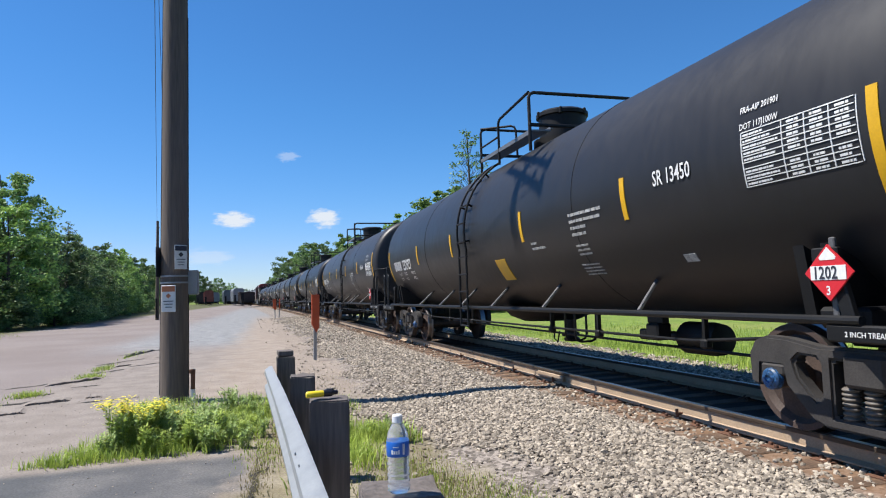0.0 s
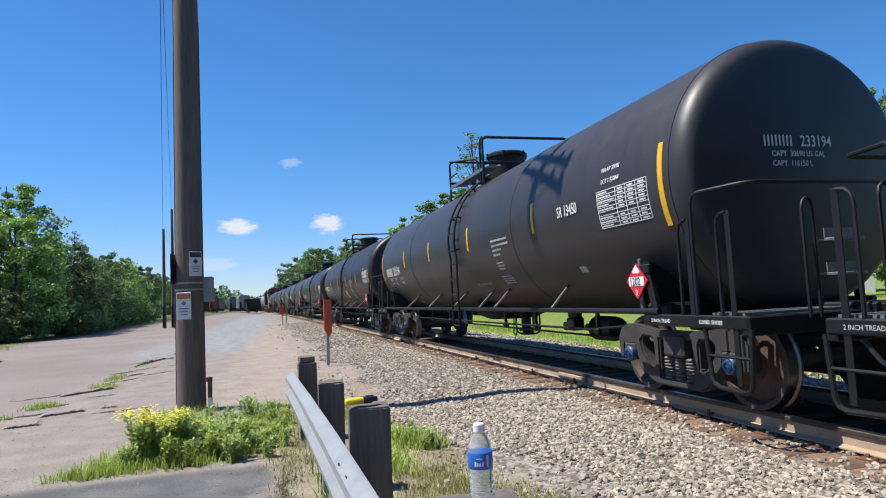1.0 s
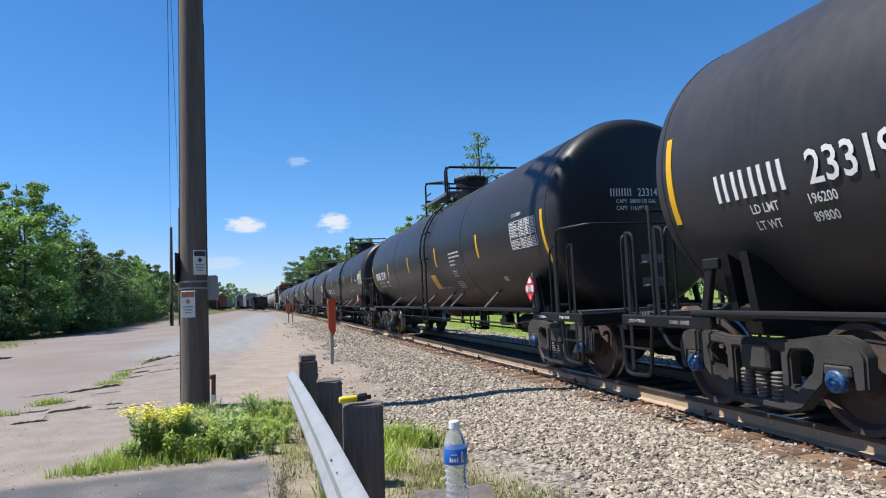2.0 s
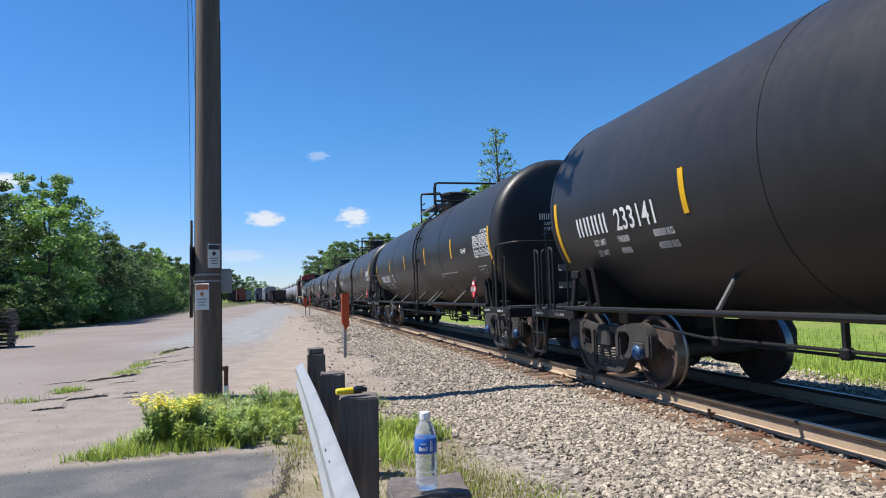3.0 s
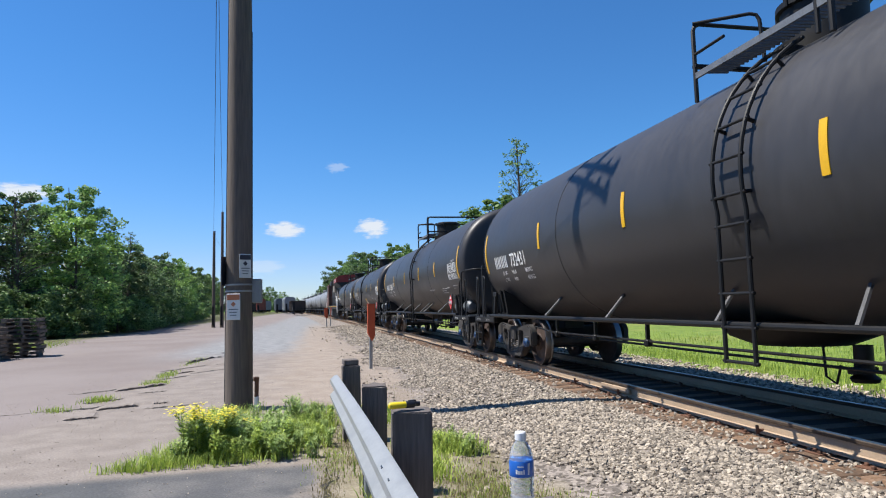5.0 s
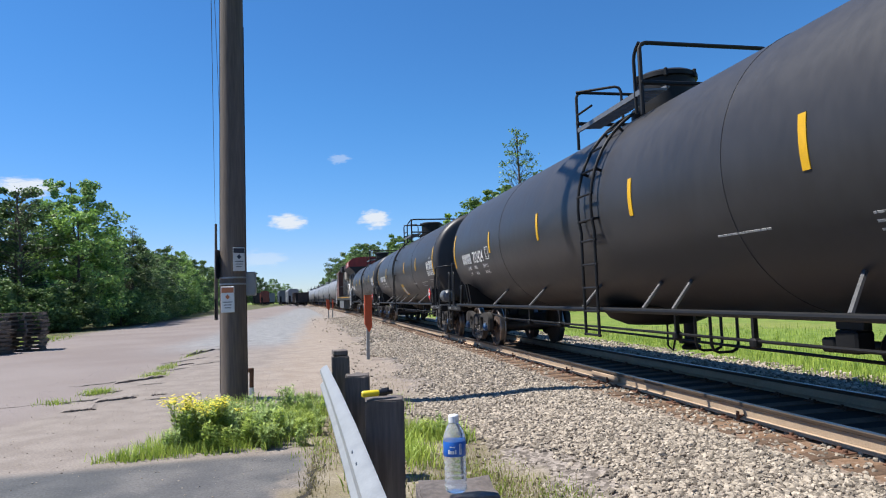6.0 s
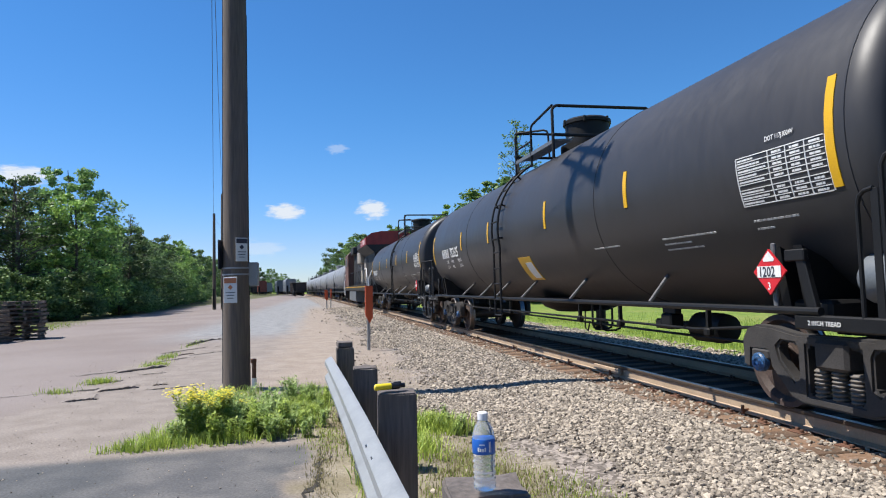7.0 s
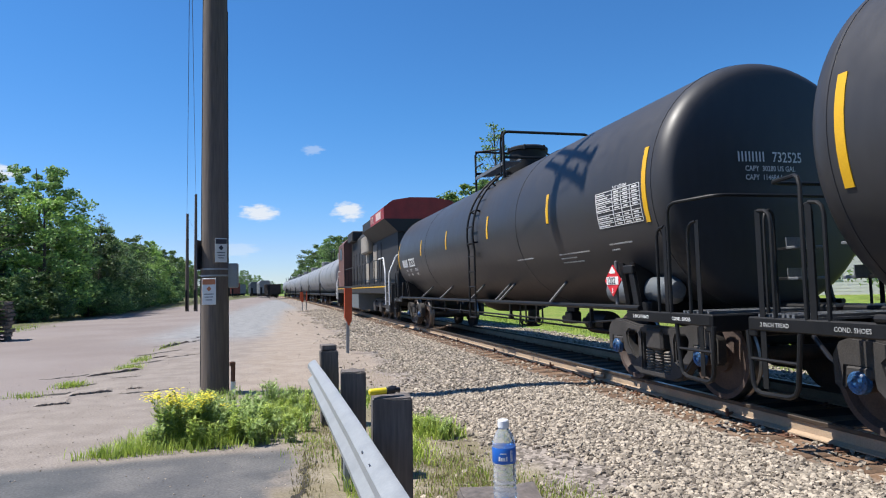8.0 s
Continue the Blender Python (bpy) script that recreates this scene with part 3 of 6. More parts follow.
adapter_mesh = Geo().box((0, 0, 0.08), (0.16, 0.26, 0.10), 0.02).mesh("bearing_adapter")
WHEELSETS = []


def bogie(parent, y):
    base = part("bogie", Geo().box((0, 0, 0.60), (2.2, 0.36, 0.26), 0.03).box((0, 0, 0.77), (0.5, 0.4, 0.12), 0.02).box((0, -0.42, 0.36), (1.8, 0.07, 0.13), 0.01).box((0, 0.42, 0.36), (1.8, 0.07, 0.13), 0.01), BOGIE, parent, "dusty cast-steel freight bogie", pose(0, y, 0))
    for me, s in ((frame_near, -1), (frame_far, 1)):
        part("side_frame", me, BOGIE, base)
        part("spring_nest", spring_mesh, SPRING, base, "coil springs", pose(s * 1.0, 0, 0))
        for q in (-1, 1):
            part("bearing_cap", cap_mesh, BLUE, base, "blue bearing end cap", pose(s * 1.08, q * HALF_WHEELBASE, AXLE_Z, 0, 0, 0 if s < 0 else 180))
            part("bearing_adapter", adapter_mesh, BOGIE, base, "", pose(s * 1.0, q * HALF_WHEELBASE, AXLE_Z))
            part("brake_shoe", Geo().box((0, 0, 0), (0.09, 0.06, 0.34), 0.015), BOGIE, base, "", pose(s * 0.76, q * (HALF_WHEELBASE - 0.50), AXLE_Z))
    for q in (-1, 1):
        part("wheelset", wheel_mesh, WHEEL, base, "rusty wheels with polished treads", pose(0, q * HALF_WHEELBASE, AXLE_Z))
    return base


SPRING = mat("worn_spring_steel", (0.109, 0.0928, 0.0768), 0.6, vary=0.3, scale=10, bump=0.05)
INK = WHITE
FAINT = mat("worn_fine_stencil", (0.34, 0.34, 0.33), 0.65, vary=0.45, scale=14, bump=0)


def bent(points, r, n=8):
    """A bar with its corners rounded."""
    pts = [Vector(p) for p in points]
    out = [pts[0]]
    for a, b, c in zip(pts, pts[1:], pts[2:]):
        d0, d1 = min(0.09, (b - a).length / 2.2), min(0.09, (c - b).length / 2.2)
        p, q = b + (a - b).normalized() * d0, b + (c - b).normalized() * d1
        out += [p, p * 0.3 + b * 0.4 + q * 0.3, q]
    return Geo().tube(out + [pts[-1]], r, n)


WALK_SLAT = Geo().box((0, 0, 0), (0.38, 0.02, 0.03)).mesh("slat")
DECK_SLAT = Geo().box((0, 0, 0), (2.86, 0.03, 0.025)).mesh("slat")


def tank_car(kind, paint, lad, dome, far_rail, near_rail, stripes, raise_by, end_raise, hang, table):
    """One car, its near end at -y. Kinds differ in end gear and handrails; the rest is where each car carries its fittings."""
    car = thing("tank_car", "black tank car rolling along the rusty track", "tank car", "tank cars of the train")
    tank = part("tank", Geo().lathe(tank_profile(), 72, "y", (0, 0, TANK_Z)), paint, car, "satin black steel tank with dust")
    for y in (-7.93, -3.65, 3.65, 7.93):
        part("seam_band", Geo().lathe([(TANK_R - 0.01, y - 0.02), (TANK_R + 0.006, y - 0.012), (TANK_R + 0.006, y + 0.012), (TANK_R - 0.01, y + 0.02)], 72, "y", (0, 0, TANK_Z)), paint, tank)
    # stripes on the near side
    ends = [(y, end_raise - 0.44, end_raise + 0.44) for y in (-7.80, 7.80)]
    for y, a0, a1 in ends + [(y, raise_by - 0.23, raise_by + 0.23) for y in stripes]:
        part("reflective_stripe", patch(Geo(), y - 0.0425, y + 0.0425, a0, a1), YELLOW, tank, "yellow reflective stripe")
    # ladder
    for s in (-0.21, 0.21):
        pts = [(-TANK_R - 0.06, lad + s, 0.64), (-TANK_R - 0.06, lad + s, 1.9)]
        pts += [wrap(lad + s, a, TANK_R + 0.09) for a in [TANK_R * radians(d) for d in range(-12, 66, 6)]]
        part("ladder_rail", Geo().tube(pts, 0.022, 8), BLACK2, car, "black steel ladder rail")
    rungs = [(-TANK_R - 0.06, 0.66), (-TANK_R - 0.06, 0.98), (-TANK_R - 0.06, 1.30), (-TANK_R - 0.06, 1.62), (-TANK_R - 0.06, 1.95)]
    rungs += [(wrap(0, TANK_R * radians(d), TANK_R + 0.09)[0], wrap(0, TANK_R * radians(d), TANK_R + 0.09)[2]) for d in (-6, 7, 20, 33, 46, 59)]
    for rx, rz in rungs:
        part("ladder_rung", Geo().tube([(rx, lad - 0.25, rz), (rx, lad + 0.25, rz)], 0.017, 8), BLACK2, car)
    for d in (-6, 20, 46):
        for s in (-0.21, 0.21):
            part("ladder_bracket", Geo().tube([wrap(lad + s, TANK_R * radians(d), TANK_R - 0.02), wrap(lad + s, TANK_R * radians(d), TANK_R + 0.09)], 0.02, 6), BLACK2, car)
    # dome, walkway and its rails
    part("dome", Geo().lathe([(0.52, 3.78), (0.52, 3.93), (0.41, 3.94), (0.42, 4.33), (0.46, 4.34), (0.46, 4.40), (0.40, 4.44), (0.001, 4.46)], 32, "z", (0, dome, 0)), BLACK2, car, "round black fittings housing with lid")
    for k in range(6):
        t = k * math.pi / 3
        part("dome_latch", Geo().box((0.46 * math.cos(t), dome + 0.46 * math.sin(t), 4.37), (0.05, 0.05, 0.12), 0.012), BLACK2, car)
    mid, length = (far_rail + near_rail) / 2, far_rail - near_rail
    walk_geo = Geo().box((-0.98, mid, 3.86), (0.03, length, 0.07)).box((-0.58, mid, 3.95), (0.03, length, 0.05))
    grating = part("walkway", walk_geo, GREYSTEEL, car, "galvanised grating walkway")
    for k in range(int(length / 0.07)):
        part("slat", WALK_SLAT, GREYSTEEL, grating, "", pose(-0.78, near_rail + 0.035 + k * 0.07, 3.90, 0, -3, 0))
    part("walkway", Geo().box((0.78, mid, 3.90), (0.42, length, 0.05), 0.01), GREYSTEEL, car)
    for y in (near_rail, far_rail):
        part("walkway_beam", Geo().box((0, y, 3.98), (2.0, 0.07, 0.05), 0.01), BLACK2, car)
    part("handrail", bent([(-0.98, far_rail, 3.55), (-0.98, far_rail, 4.50), (0.98, far_rail, 4.50), (0.98, far_rail, 3.55)], 0.026), BLACK2, car, "black tube handrail")
    part("handrail", bent([(-0.98, near_rail, 3.55), (-0.98, near_rail, 4.52), (0.98, near_rail, 4.52), (0.98, near_rail, 3.55)], 0.03), BLACK2, car)
    gate = far_rail - 0.95 if kind == 1 else near_rail + 0.16
    part("handrail", bent([(-0.98, gate, 3.60), (-0.98, gate, 4.42), (-0.98, near_rail, 4.52)], 0.024), BLACK2, car)
    part("handrail", bent([(-0.98, far_rail, 4.50), (-0.40, far_rail - 0.40, 4.50), (-0.40, far_rail - 0.45, 3.90)], 0.022), BLACK2, car)
    part("knee_rail", Geo().tube([(-0.98, far_rail, 4.12), (-0.98, gate if kind == 1 else far_rail - 0.55, 4.12)], 0.018, 6), BLACK2, car)
    # long side sill pipes with their braces
    for s in (-1, 1):
        part("side_sill", Geo().tube([(s * 1.46, -7.6, 1.0), (s * 1.46, 7.6, 1.0)], 0.034, 10), BLACK2, car, "black side pipe")
        for y in (-5.0, -2.65, lad - 1.25, lad + 0.45, 2.0 if lad < 0 else 2.55, 4.3):
            t = radians(-46)
            part("brace", Geo().tube([(s * 1.45, y, 1.02), (s * TANK_R * math.cos(t), y + 0.27, TANK_Z + TANK_R * math.sin(t))], 0.024, 6), BRACE, car, "grey flat brace")
    # under the tank
    part("outlet_saddle", Geo().lathe([(0.001, 0.70), (0.5, 0.72), (0.75, 0.82), (0.9, 1.0)], 24, "z", (0, 0.1, 0)), BLACK2, car)
    part("outlet_valve", Geo().lathe([(0.12, 0.38), (0.14, 0.42), (0.09, 0.46), (0.09, 0.75)], 14, "z", (0, -0.7, 0)).box((-0.02, -0.7, 0.5), (0.3, 0.1, 0.07), 0.01), BLACK2, car, "bottom outlet valve")
    part("outlet_handle", Geo().tube([(-0.15, -0.35, 0.75), (-0.2, -0.42, 0.42), (-0.2, -0.55, 0.36), (-0.18, -0.6, 0.55)], 0.014, 6), BLACK2, car)
    part("brake_cylinder", Geo().lathe([(0.001, -4.95), (0.17, -4.93), (0.19, -4.8), (0.19, -4.35), (0.15, -4.3), (0.06, -4.28), (0.06, -4.0)], 18, "y", (-0.35, 0, 0.66)), BLACK2, car, "black brake cylinder")
    part("brake_valve", Geo().box((-0.7, -4.25, 0.74), (0.2, 0.24, 0.2), 0.02).box((-0.7, -4.02, 0.70), (0.14, 0.16, 0.13), 0.02).box((-0.7, -4.25, 0.88), (0.1, 0.3, 0.08), 0.01), BLACK2, car)
    part("brake_pipe", bent([(-0.95, -6.2, 0.78), (-0.95, -5.2, 0.70), (-0.95, 5.2, 0.70), (-0.95, 6.2, 0.78)], 0.017), BLACK2, car)
    part("brake_rod", Geo().tube([(-0.55, -6.0, 0.55), (-0.45, 6.0, 0.60)], 0.018, 6), BLACK2, car)
    for y in (-5.4, -3.3, -1.9, 1.8, 3.4, 5.0):
        part("pipe_hanger", Geo().box((-0.95, y, 0.82), (0.05, 0.04, 0.34)).box((-0.95, y, 0.68), (0.1, 0.1, 0.1), 0.02), BLACK2, car)
    for y in (-2.35, -2.05):
        part("rod_guide", bent([(-0.8, y, 0.95), (-0.8, y, 0.50), (-0.45, y, 0.50), (-0.45, y, 0.95)], 0.018, 6), BLACK2, car)
    for s in (-1, 1):
        e = s * 1.0
        part("centre_sill", Geo().box((0, e * 7.75, 0.86), (0.44, 2.7, 0.34), 0.02), BLACK2, car)
        part("bolster", Geo().box((0, e * BOGIE_Y, 1.0), (2.5, 0.42, 0.16), 0.03), BLACK2, car)
        saddle = [(-1.25, 0.98), (1.25, 0.98), (1.34, 1.55), (1.1, 1.42), (0.7, 1.12), (0.0, 0.99), (-0.7, 1.12), (-1.1, 1.42), (-1.34, 1.55)]
        part("saddle", Geo().plate(saddle, "y", e * 6.95, e * 7.05), BLACK2, car)
        part("saddle", Geo().plate(saddle, "y", e * 7.2, e * 7.3), BLACK2, car)
        bogie(car, e * BOGIE_Y)
        part("coupler", Geo().box((0, e * 9.0, 0.86), (0.20, 0.5, 0.22), 0.04).box((0.06 * s, e * 9.24, 0.86), (0.30, 0.20, 0.28), 0.06), RUSTY_STEEL, car, "rusty knuckle coupler")
        part("air_hose", bent([(0.35 * s, e * 8.95, 0.72), (0.35 * s, e * 9.2, 0.45), (0.1 * s, e * 9.33, 0.40)], 0.025), PLASTIC_K, car)
        part("end_beam", Geo().box((0, e * 8.84, 0.88), (2.94, 0.10, 0.17), 0.012), BLACK2, car)
        deck = Geo().box((0, e * 8.60, 0.955), (2.84, 0.44, 0.02))
        deck = part("end_platform", deck, GREYSTEEL, car, "galvanised end platform grating")
        for k in range(8):
            part("slat", DECK_SLAT, GREYSTEEL, deck, "", pose(0, e * (8.40 + 0.055 * k), 0.981))
        for q in (-1, 1):
            part("side_beam", Geo().box((q * 1.44, e * 8.1, 0.91), (0.08, 1.55, 0.12), 0.012), BLACK2, car)
            if q < 0:
                for words, y0 in (("2 INCH TREAD", e * 8.1 + 0.62), ("COND. SHOES", e * 8.1 - 0.15)):
                    v, f = letters(words, 0.052, 0.95)
                    part("sill_lettering", Geo().add([(-1.484, y0 - px, 0.89 + py) for px, py in v], f), FAINT if s > 0 else WHITE, car, "white stencilled lettering")
            for y, low in ((8.00, 0.86), (8.56, 0.95)):
                part("grab_post", bent([(q * 1.46, e * y, low), (q * 1.46, e * y, 1.88), (q * 1.46, e * (y + 0.14), 1.90)], 0.017), BLACK2, car)
                part("grab_post", Geo().box((q * 1.46, e * (y + 0.15), 1.39 if y < 8.3 else 1.13), (0.012, 0.065, 1.02 if y < 8.3 else 1.56), 0.003), BLACK2, car)
            part("grab_post", bent([(q * 0.82, e * 8.9, 0.92), (q * 0.82, e * 8.9, 1.98), (q * 0.70, e * 8.9, 2.0), (q * 0.70, e * 8.9, 0.92)], 0.017), BLACK2, car)
            part("step_stirrup", bent([(q * 1.46, e * 8.30, 0.85), (q * 1.46, e * 8.36, 0.32), (q * 1.46, e * 8.86, 0.30), (q * 1.46, e * 8.90, 0.85)], 0.022), BLACK2, car, "black steel step")
            part("step_rung", Geo().tube([(q * 1.46, e * 8.33, 0.60), (q * 1.46, e * 8.88, 0.60)], 0.016, 6), BLACK2, car)
            part("corner_bracket", Geo().box((q * 1.40, e * 7.42, 1.20), (0.06, 0.10, 0.55), 0.01, Matrix.Rotation(0.25 * s, 3, "X")).box((q * 1.42, e * 7.32, 1.46), (0.05, 0.22, 0.10), 0.01), BLACK2, car, "black corner bracket")
        for z in (1.30, 1.62):
            part("crossover_step", Geo().box((-0.25, e * 8.80, z), (0.34, 0.14, 0.03), 0.006).box((-0.25, e * 8.74, z + 0.05), (0.34, 0.012, 0.12)), GREYSTEEL, car, "grey grating step")
            part("step_bracket", Geo().box((-0.25, e * 8.60, z), (0.05, 0.30, 0.03), 0.004), BLACK2, car)
        part("end_rail", bent([(-1.46, e * 8.22, 0.95), (-1.46, e * 8.22, 2.14), (-1.25, e * 8.78, 2.16), (1.25, e * 8.78, 2.16), (1.46, e * 8.22, 2.14), (1.46, e * 8.22, 0.95)], 0.019), BLACK2, car, "black tube end handrail")
    part("placard_holder", Geo().box((-1.40, -hang, 1.28), (0.03, 0.05, 0.60), 0.008), BRACE, car)
    plac = part("placard", Geo().plate([(-hang - 0.20, 1.33), (-hang, 1.53), (-hang + 0.20, 1.33), (-hang, 1.13)], "x", -1.455, -1.44), RED, car, "red and white diamond hazard placard")
    part("number_panel", Geo().box((-1.457, -hang, 1.33), (0.006, 0.29, 0.10)), WHITE, plac, "white panel")
    v, f = letters("1202", 0.125, 0.82, 0.02)
    part("number", Geo().add([(-1.4625, -hang + 0.125 - px, 1.288 + py) for px, py in v], f), SIGNINK, plac)
    part("edge_line", Geo().plate([(-hang - 0.07, 1.44), (-hang, 1.51), (-hang + 0.07, 1.44), (-hang + 0.06, 1.42), (-hang - 0.06, 1.42)], "x", -1.458, -1.453), WHITE, plac)
    v, f = letters("3", 0.09, 0.9, 0.02)
    part("class_number", Geo().add([(-1.458, -hang + 0.025 - px, 1.175 + py) for px, py in v], f), WHITE, plac)
    if kind == 2:
        part("air_reservoir", Geo().lathe([(0.001, -7.78), (0.10, -7.76), (0.165, -7.68), (0.17, -6.38), (0.10, -6.29), (0.001, -6.27)], 20, "y", (-1.05, 0, 1.20)), GREY, car, "grey cylindrical air reservoir")
    elif kind == 1:
        part("air_reservoir", Geo().lathe([(0.001, -8.3), (0.12, -8.28), (0.19, -8.2), (0.20, -7.75), (0.12, -7.66), (0.001, -7.64)], 20, "y", (-1.05, 0, 1.25)), GREY, car, "grey cylindrical air reservoir")
    part("hand_brake", Geo().lathe([(0.20, 8.80), (0.24, 8.83), (0.24, 8.87), (0.20, 8.90), (0.05, 8.86)], 20, "y", (0.75, 0, 1.65)).box((0.75, 8.76, 1.5), (0.22, 0.1, 0.5), 0.02), BLACK2, car, "black brake wheel")
    # data panel: lines and rows of small writing
    ink = Geo()
    (y0, a0), w, h = table, 1.04, 0.45
    for k in range(10):
        bars = a0 - h * k / 9
        patch(ink, y0, y0 - w, bars - 0.0038, bars + 0.0038, 0.006, 1)
        if k < 9 and k != 5:
            bars_on_tank(ink, y0 - 0.02, bars - 0.035, 0.36 * (0.6 + 0.4 * ((k * 7) % 5) / 4), 0.016, k, 0.5)
            for c in range(3):
                bars_on_tank(ink, y0 - 0.47 - 0.21 * c, bars - 0.036, 0.11, 0.018, k * 5 + c, 0.5)
    for c in (0, 0.42, 0.63, 0.84, 1.055):
        patch(ink, y0 - c + 0.004, y0 - c - 0.004, a0 - h, a0, 0.006, 6)
    tagged(part("data_panel", ink, INK, tank, "white stencilled inspection table"), kind="stuff")
    return car


BRACE = mat("grey_worn_brace", (0.0832, 0.0832, 0.0864), 0.55, vary=0.3, scale=6, bump=0.05)
GREYSTEEL = mat("galvanised_grating", (0.16, 0.166, 0.173), 0.5, 0.5, vary=0.2, scale=8, bump=0.05)
RUSTY_STEEL = mat("rusty_coupler", (0.102, 0.0544, 0.0352), 0.8, vary=0.35, scale=7, bump=0.15)
for me in (spring_mesh,):
    if me.materials:
        me.materials[0] = SPRING
PITCH, SPEED, FIRST = 18.65, 15.8, 10.95
TURN_STEP = 1.0 / FPS


def car_writing(car, number, style, seed):
    """What is stencilled on one car: its number far and near, notes and small lines."""
    ink = Geo()
    ymark = {"D": 6.67, "F": 6.93, "G": 6.53}.get(style, 7.15)
    amark = {"D": -0.66, "F": -0.38, "G": -0.32, "A": -0.45, "C": -0.44}.get(style, -0.40)
    # the owner's mark as plain bars
    for k in range(4):
        for d in (0.0, 0.10):
            patch(ink, ymark - 0.215 * k - d, ymark - 0.215 * k - d - 0.042, amark, amark + 0.25, 0.010, 2)
    write_on_tank(ink, number, ymark - 1.02, amark, 0.37, 0.82)
    for j, words in enumerate((("LD LMT", "196200", "88950 KG"), ("LT WT", "89800", "40750 KG"))):
        for q, word in zip((0.35, 0.95, 1.75), words):
            write_on_tank(ink, word, ymark - q, amark - 0.15 - 0.15 * j, 0.115, 0.8)
    tagged(part("car_number", ink, INK, car, "white stencilled number and weights"), kind="stuff")
    if style == "C":
        part("stencil", write_on_tank(Geo(), "DOT 117J100W", -6.62, 0.13, 0.075, 0.8), INK, car)
    elif style in ("A", "B"):
        part("stencil", write_on_tank(Geo(), "SR 13450", -5.4, -0.12, 0.21, 0.72), INK, car, "white stencilled letters")
        part("stencil", write_on_tank(write_on_tank(Geo(), "FRA-AIP 201901", -6.62, 0.27, 0.075, 0.8), "DOT 117J100W", -6.62, 0.13, 0.075, 0.8), INK, car)
    elif style == "D":
        part("stencil", write_on_tank(write_on_tank(Geo(), "FRA-AIP", -5.74, -0.26, 0.16, 0.78), "DOT 117J100W", -7.3, 0.07, 0.09, 0.7), INK, car, "white stencilled letters")
        g = Geo()
        for d0, d1, b0, b1 in ((4.13, 4.115, -0.66, -0.42), (3.895, 3.88, -0.66, -0.42), (4.13, 3.88, -0.435, -0.42), (4.13, 3.88, -0.675, -0.66)):
            patch(g, d0, d1, b0, b1, 0.007, 2)
        write_on_tank(write_on_tank(g, "C", 4.055, -0.635, 0.13), "PLATE", 4.095, -0.495, 0.05, 0.8)
        part("stencil", g, INK, car, "white plate C square")
    else:
        if style == "F":
            g = Geo()
            for d0, d1, b0, b1 in ((4.82, 4.805, -0.34, -0.08), (4.585, 4.57, -0.34, -0.08), (4.82, 4.57, -0.095, -0.08), (4.82, 4.57, -0.355, -0.34)):
                patch(g, d0, d1, b0, b1, 0.007, 2)
            write_on_tank(write_on_tank(g, "C", 4.745, -0.31, 0.13), "PLATE", 4.785, -0.155, 0.05, 0.8)
            part("stencil", g, INK, car, "white plate C square")
        part("stencil", write_on_tank(Geo(), "DOT 117J100W", -7.1, 0.07, 0.062, 0.8), INK, car)
    fine_print = Geo()
    r = random.Random(seed)
    if style in ("A", "B", "C"):
        at = -3.54 if style == "A" else -2.65
        for k in range(4):
            bars_on_tank(fine_print, at, -0.20 - 0.085 * k, (0.8, 0.8, 0.42, 0.35)[k], 0.036, seed + k, 0.45)
        for k in range(3):
            bars_on_tank(fine_print, at, -0.60 - 0.06 * k, 0.3, 0.024, seed + 9 + k)
        for k in range(4):
            bars_on_tank(fine_print, at + 0.1, -0.87 - 0.05 * k, 0.45, 0.018, seed + 20 + k, 0.6)
        if style == "A":
            bars_on_tank(bars_on_tank(fine_print, -2.25, -0.46, 0.22, 0.032, seed + 31), -2.25, -0.54, 0.42, 0.032, seed + 32)
        else:
            write_on_tank(fine_print, "VENT TANK WHEN UNLOADING", -1.0, -1.0, 0.068, 0.80)
        patch(fine_print, -5.49, -5.67, -0.95, -0.86, 0.008, 2)
    else:
        for k in range(2):
            bars_on_tank(fine_print, -3.35, -0.67 - 0.06 * k, ((1.6, 0.3) if style == "D" else (0.75, 0.0))[k], 0.02, seed + k, 0.6)
        for k in range(3 if style != "D" else 0):
            bars_on_tank(fine_print, -5.15, -0.67 - 0.07 * k, (1.0, 0.55, 0.7)[k], 0.018, seed + 5 + k, 0.6)
        for k in range(2):
            bars_on_tank(fine_print, -6.75, -0.62 - 0.08 * k, (0.55, 0.22)[k], 0.018, seed + 60 + k, 0.6)
        for q in () if style != "D" else ((-7.0, -7.2, -0.62, -0.60), (-7.0, -7.2, -0.80, -0.78), (-7.0, -7.02, -0.8, -0.6), (-7.18, -7.2, -0.8, -0.6)):
            patch(fine_print, *q, 0.006, 2)
    tagged(part("fine_stencilling", fine_print, FAINT, car, "rows of small white stencilling"), kind="stuff")
    if style in ("A", "G", "C"):
        part("sticker", patch(Geo(), *((-0.62, -1.05, -1.0, -0.60) if style != "G" else (0.05, -0.62, -1.15, -0.62)), 0.008, 5), YELLOW, car, "yellow warning sticker")
        if style == "G":
            part("sticker_panel", patch(Geo(), -0.24, -0.58, -1.10, -0.74, 0.011, 4), WHITE, car, "pale printed panel")
    # number on the near head
    head = Geo()
    v, f = letters(number, 0.165, 0.82)
    def on_head(px, pz):
        q = math.hypot(px, pz - TANK_Z) / TANK_R
        return (px, -TANK_HALF + dish(min(0.90, q), HEAD) - 0.016, pz)
    def bar(x0, x1, z0, z1):
        head.add([on_head(a, b) for a, b in ((x0, z0), (x1, z0), (x1, z1), (x0, z1))], [(0, 1, 2, 3)])
    head.add([on_head(-0.12 + px, 2.62 + py) for px, py in v], f)
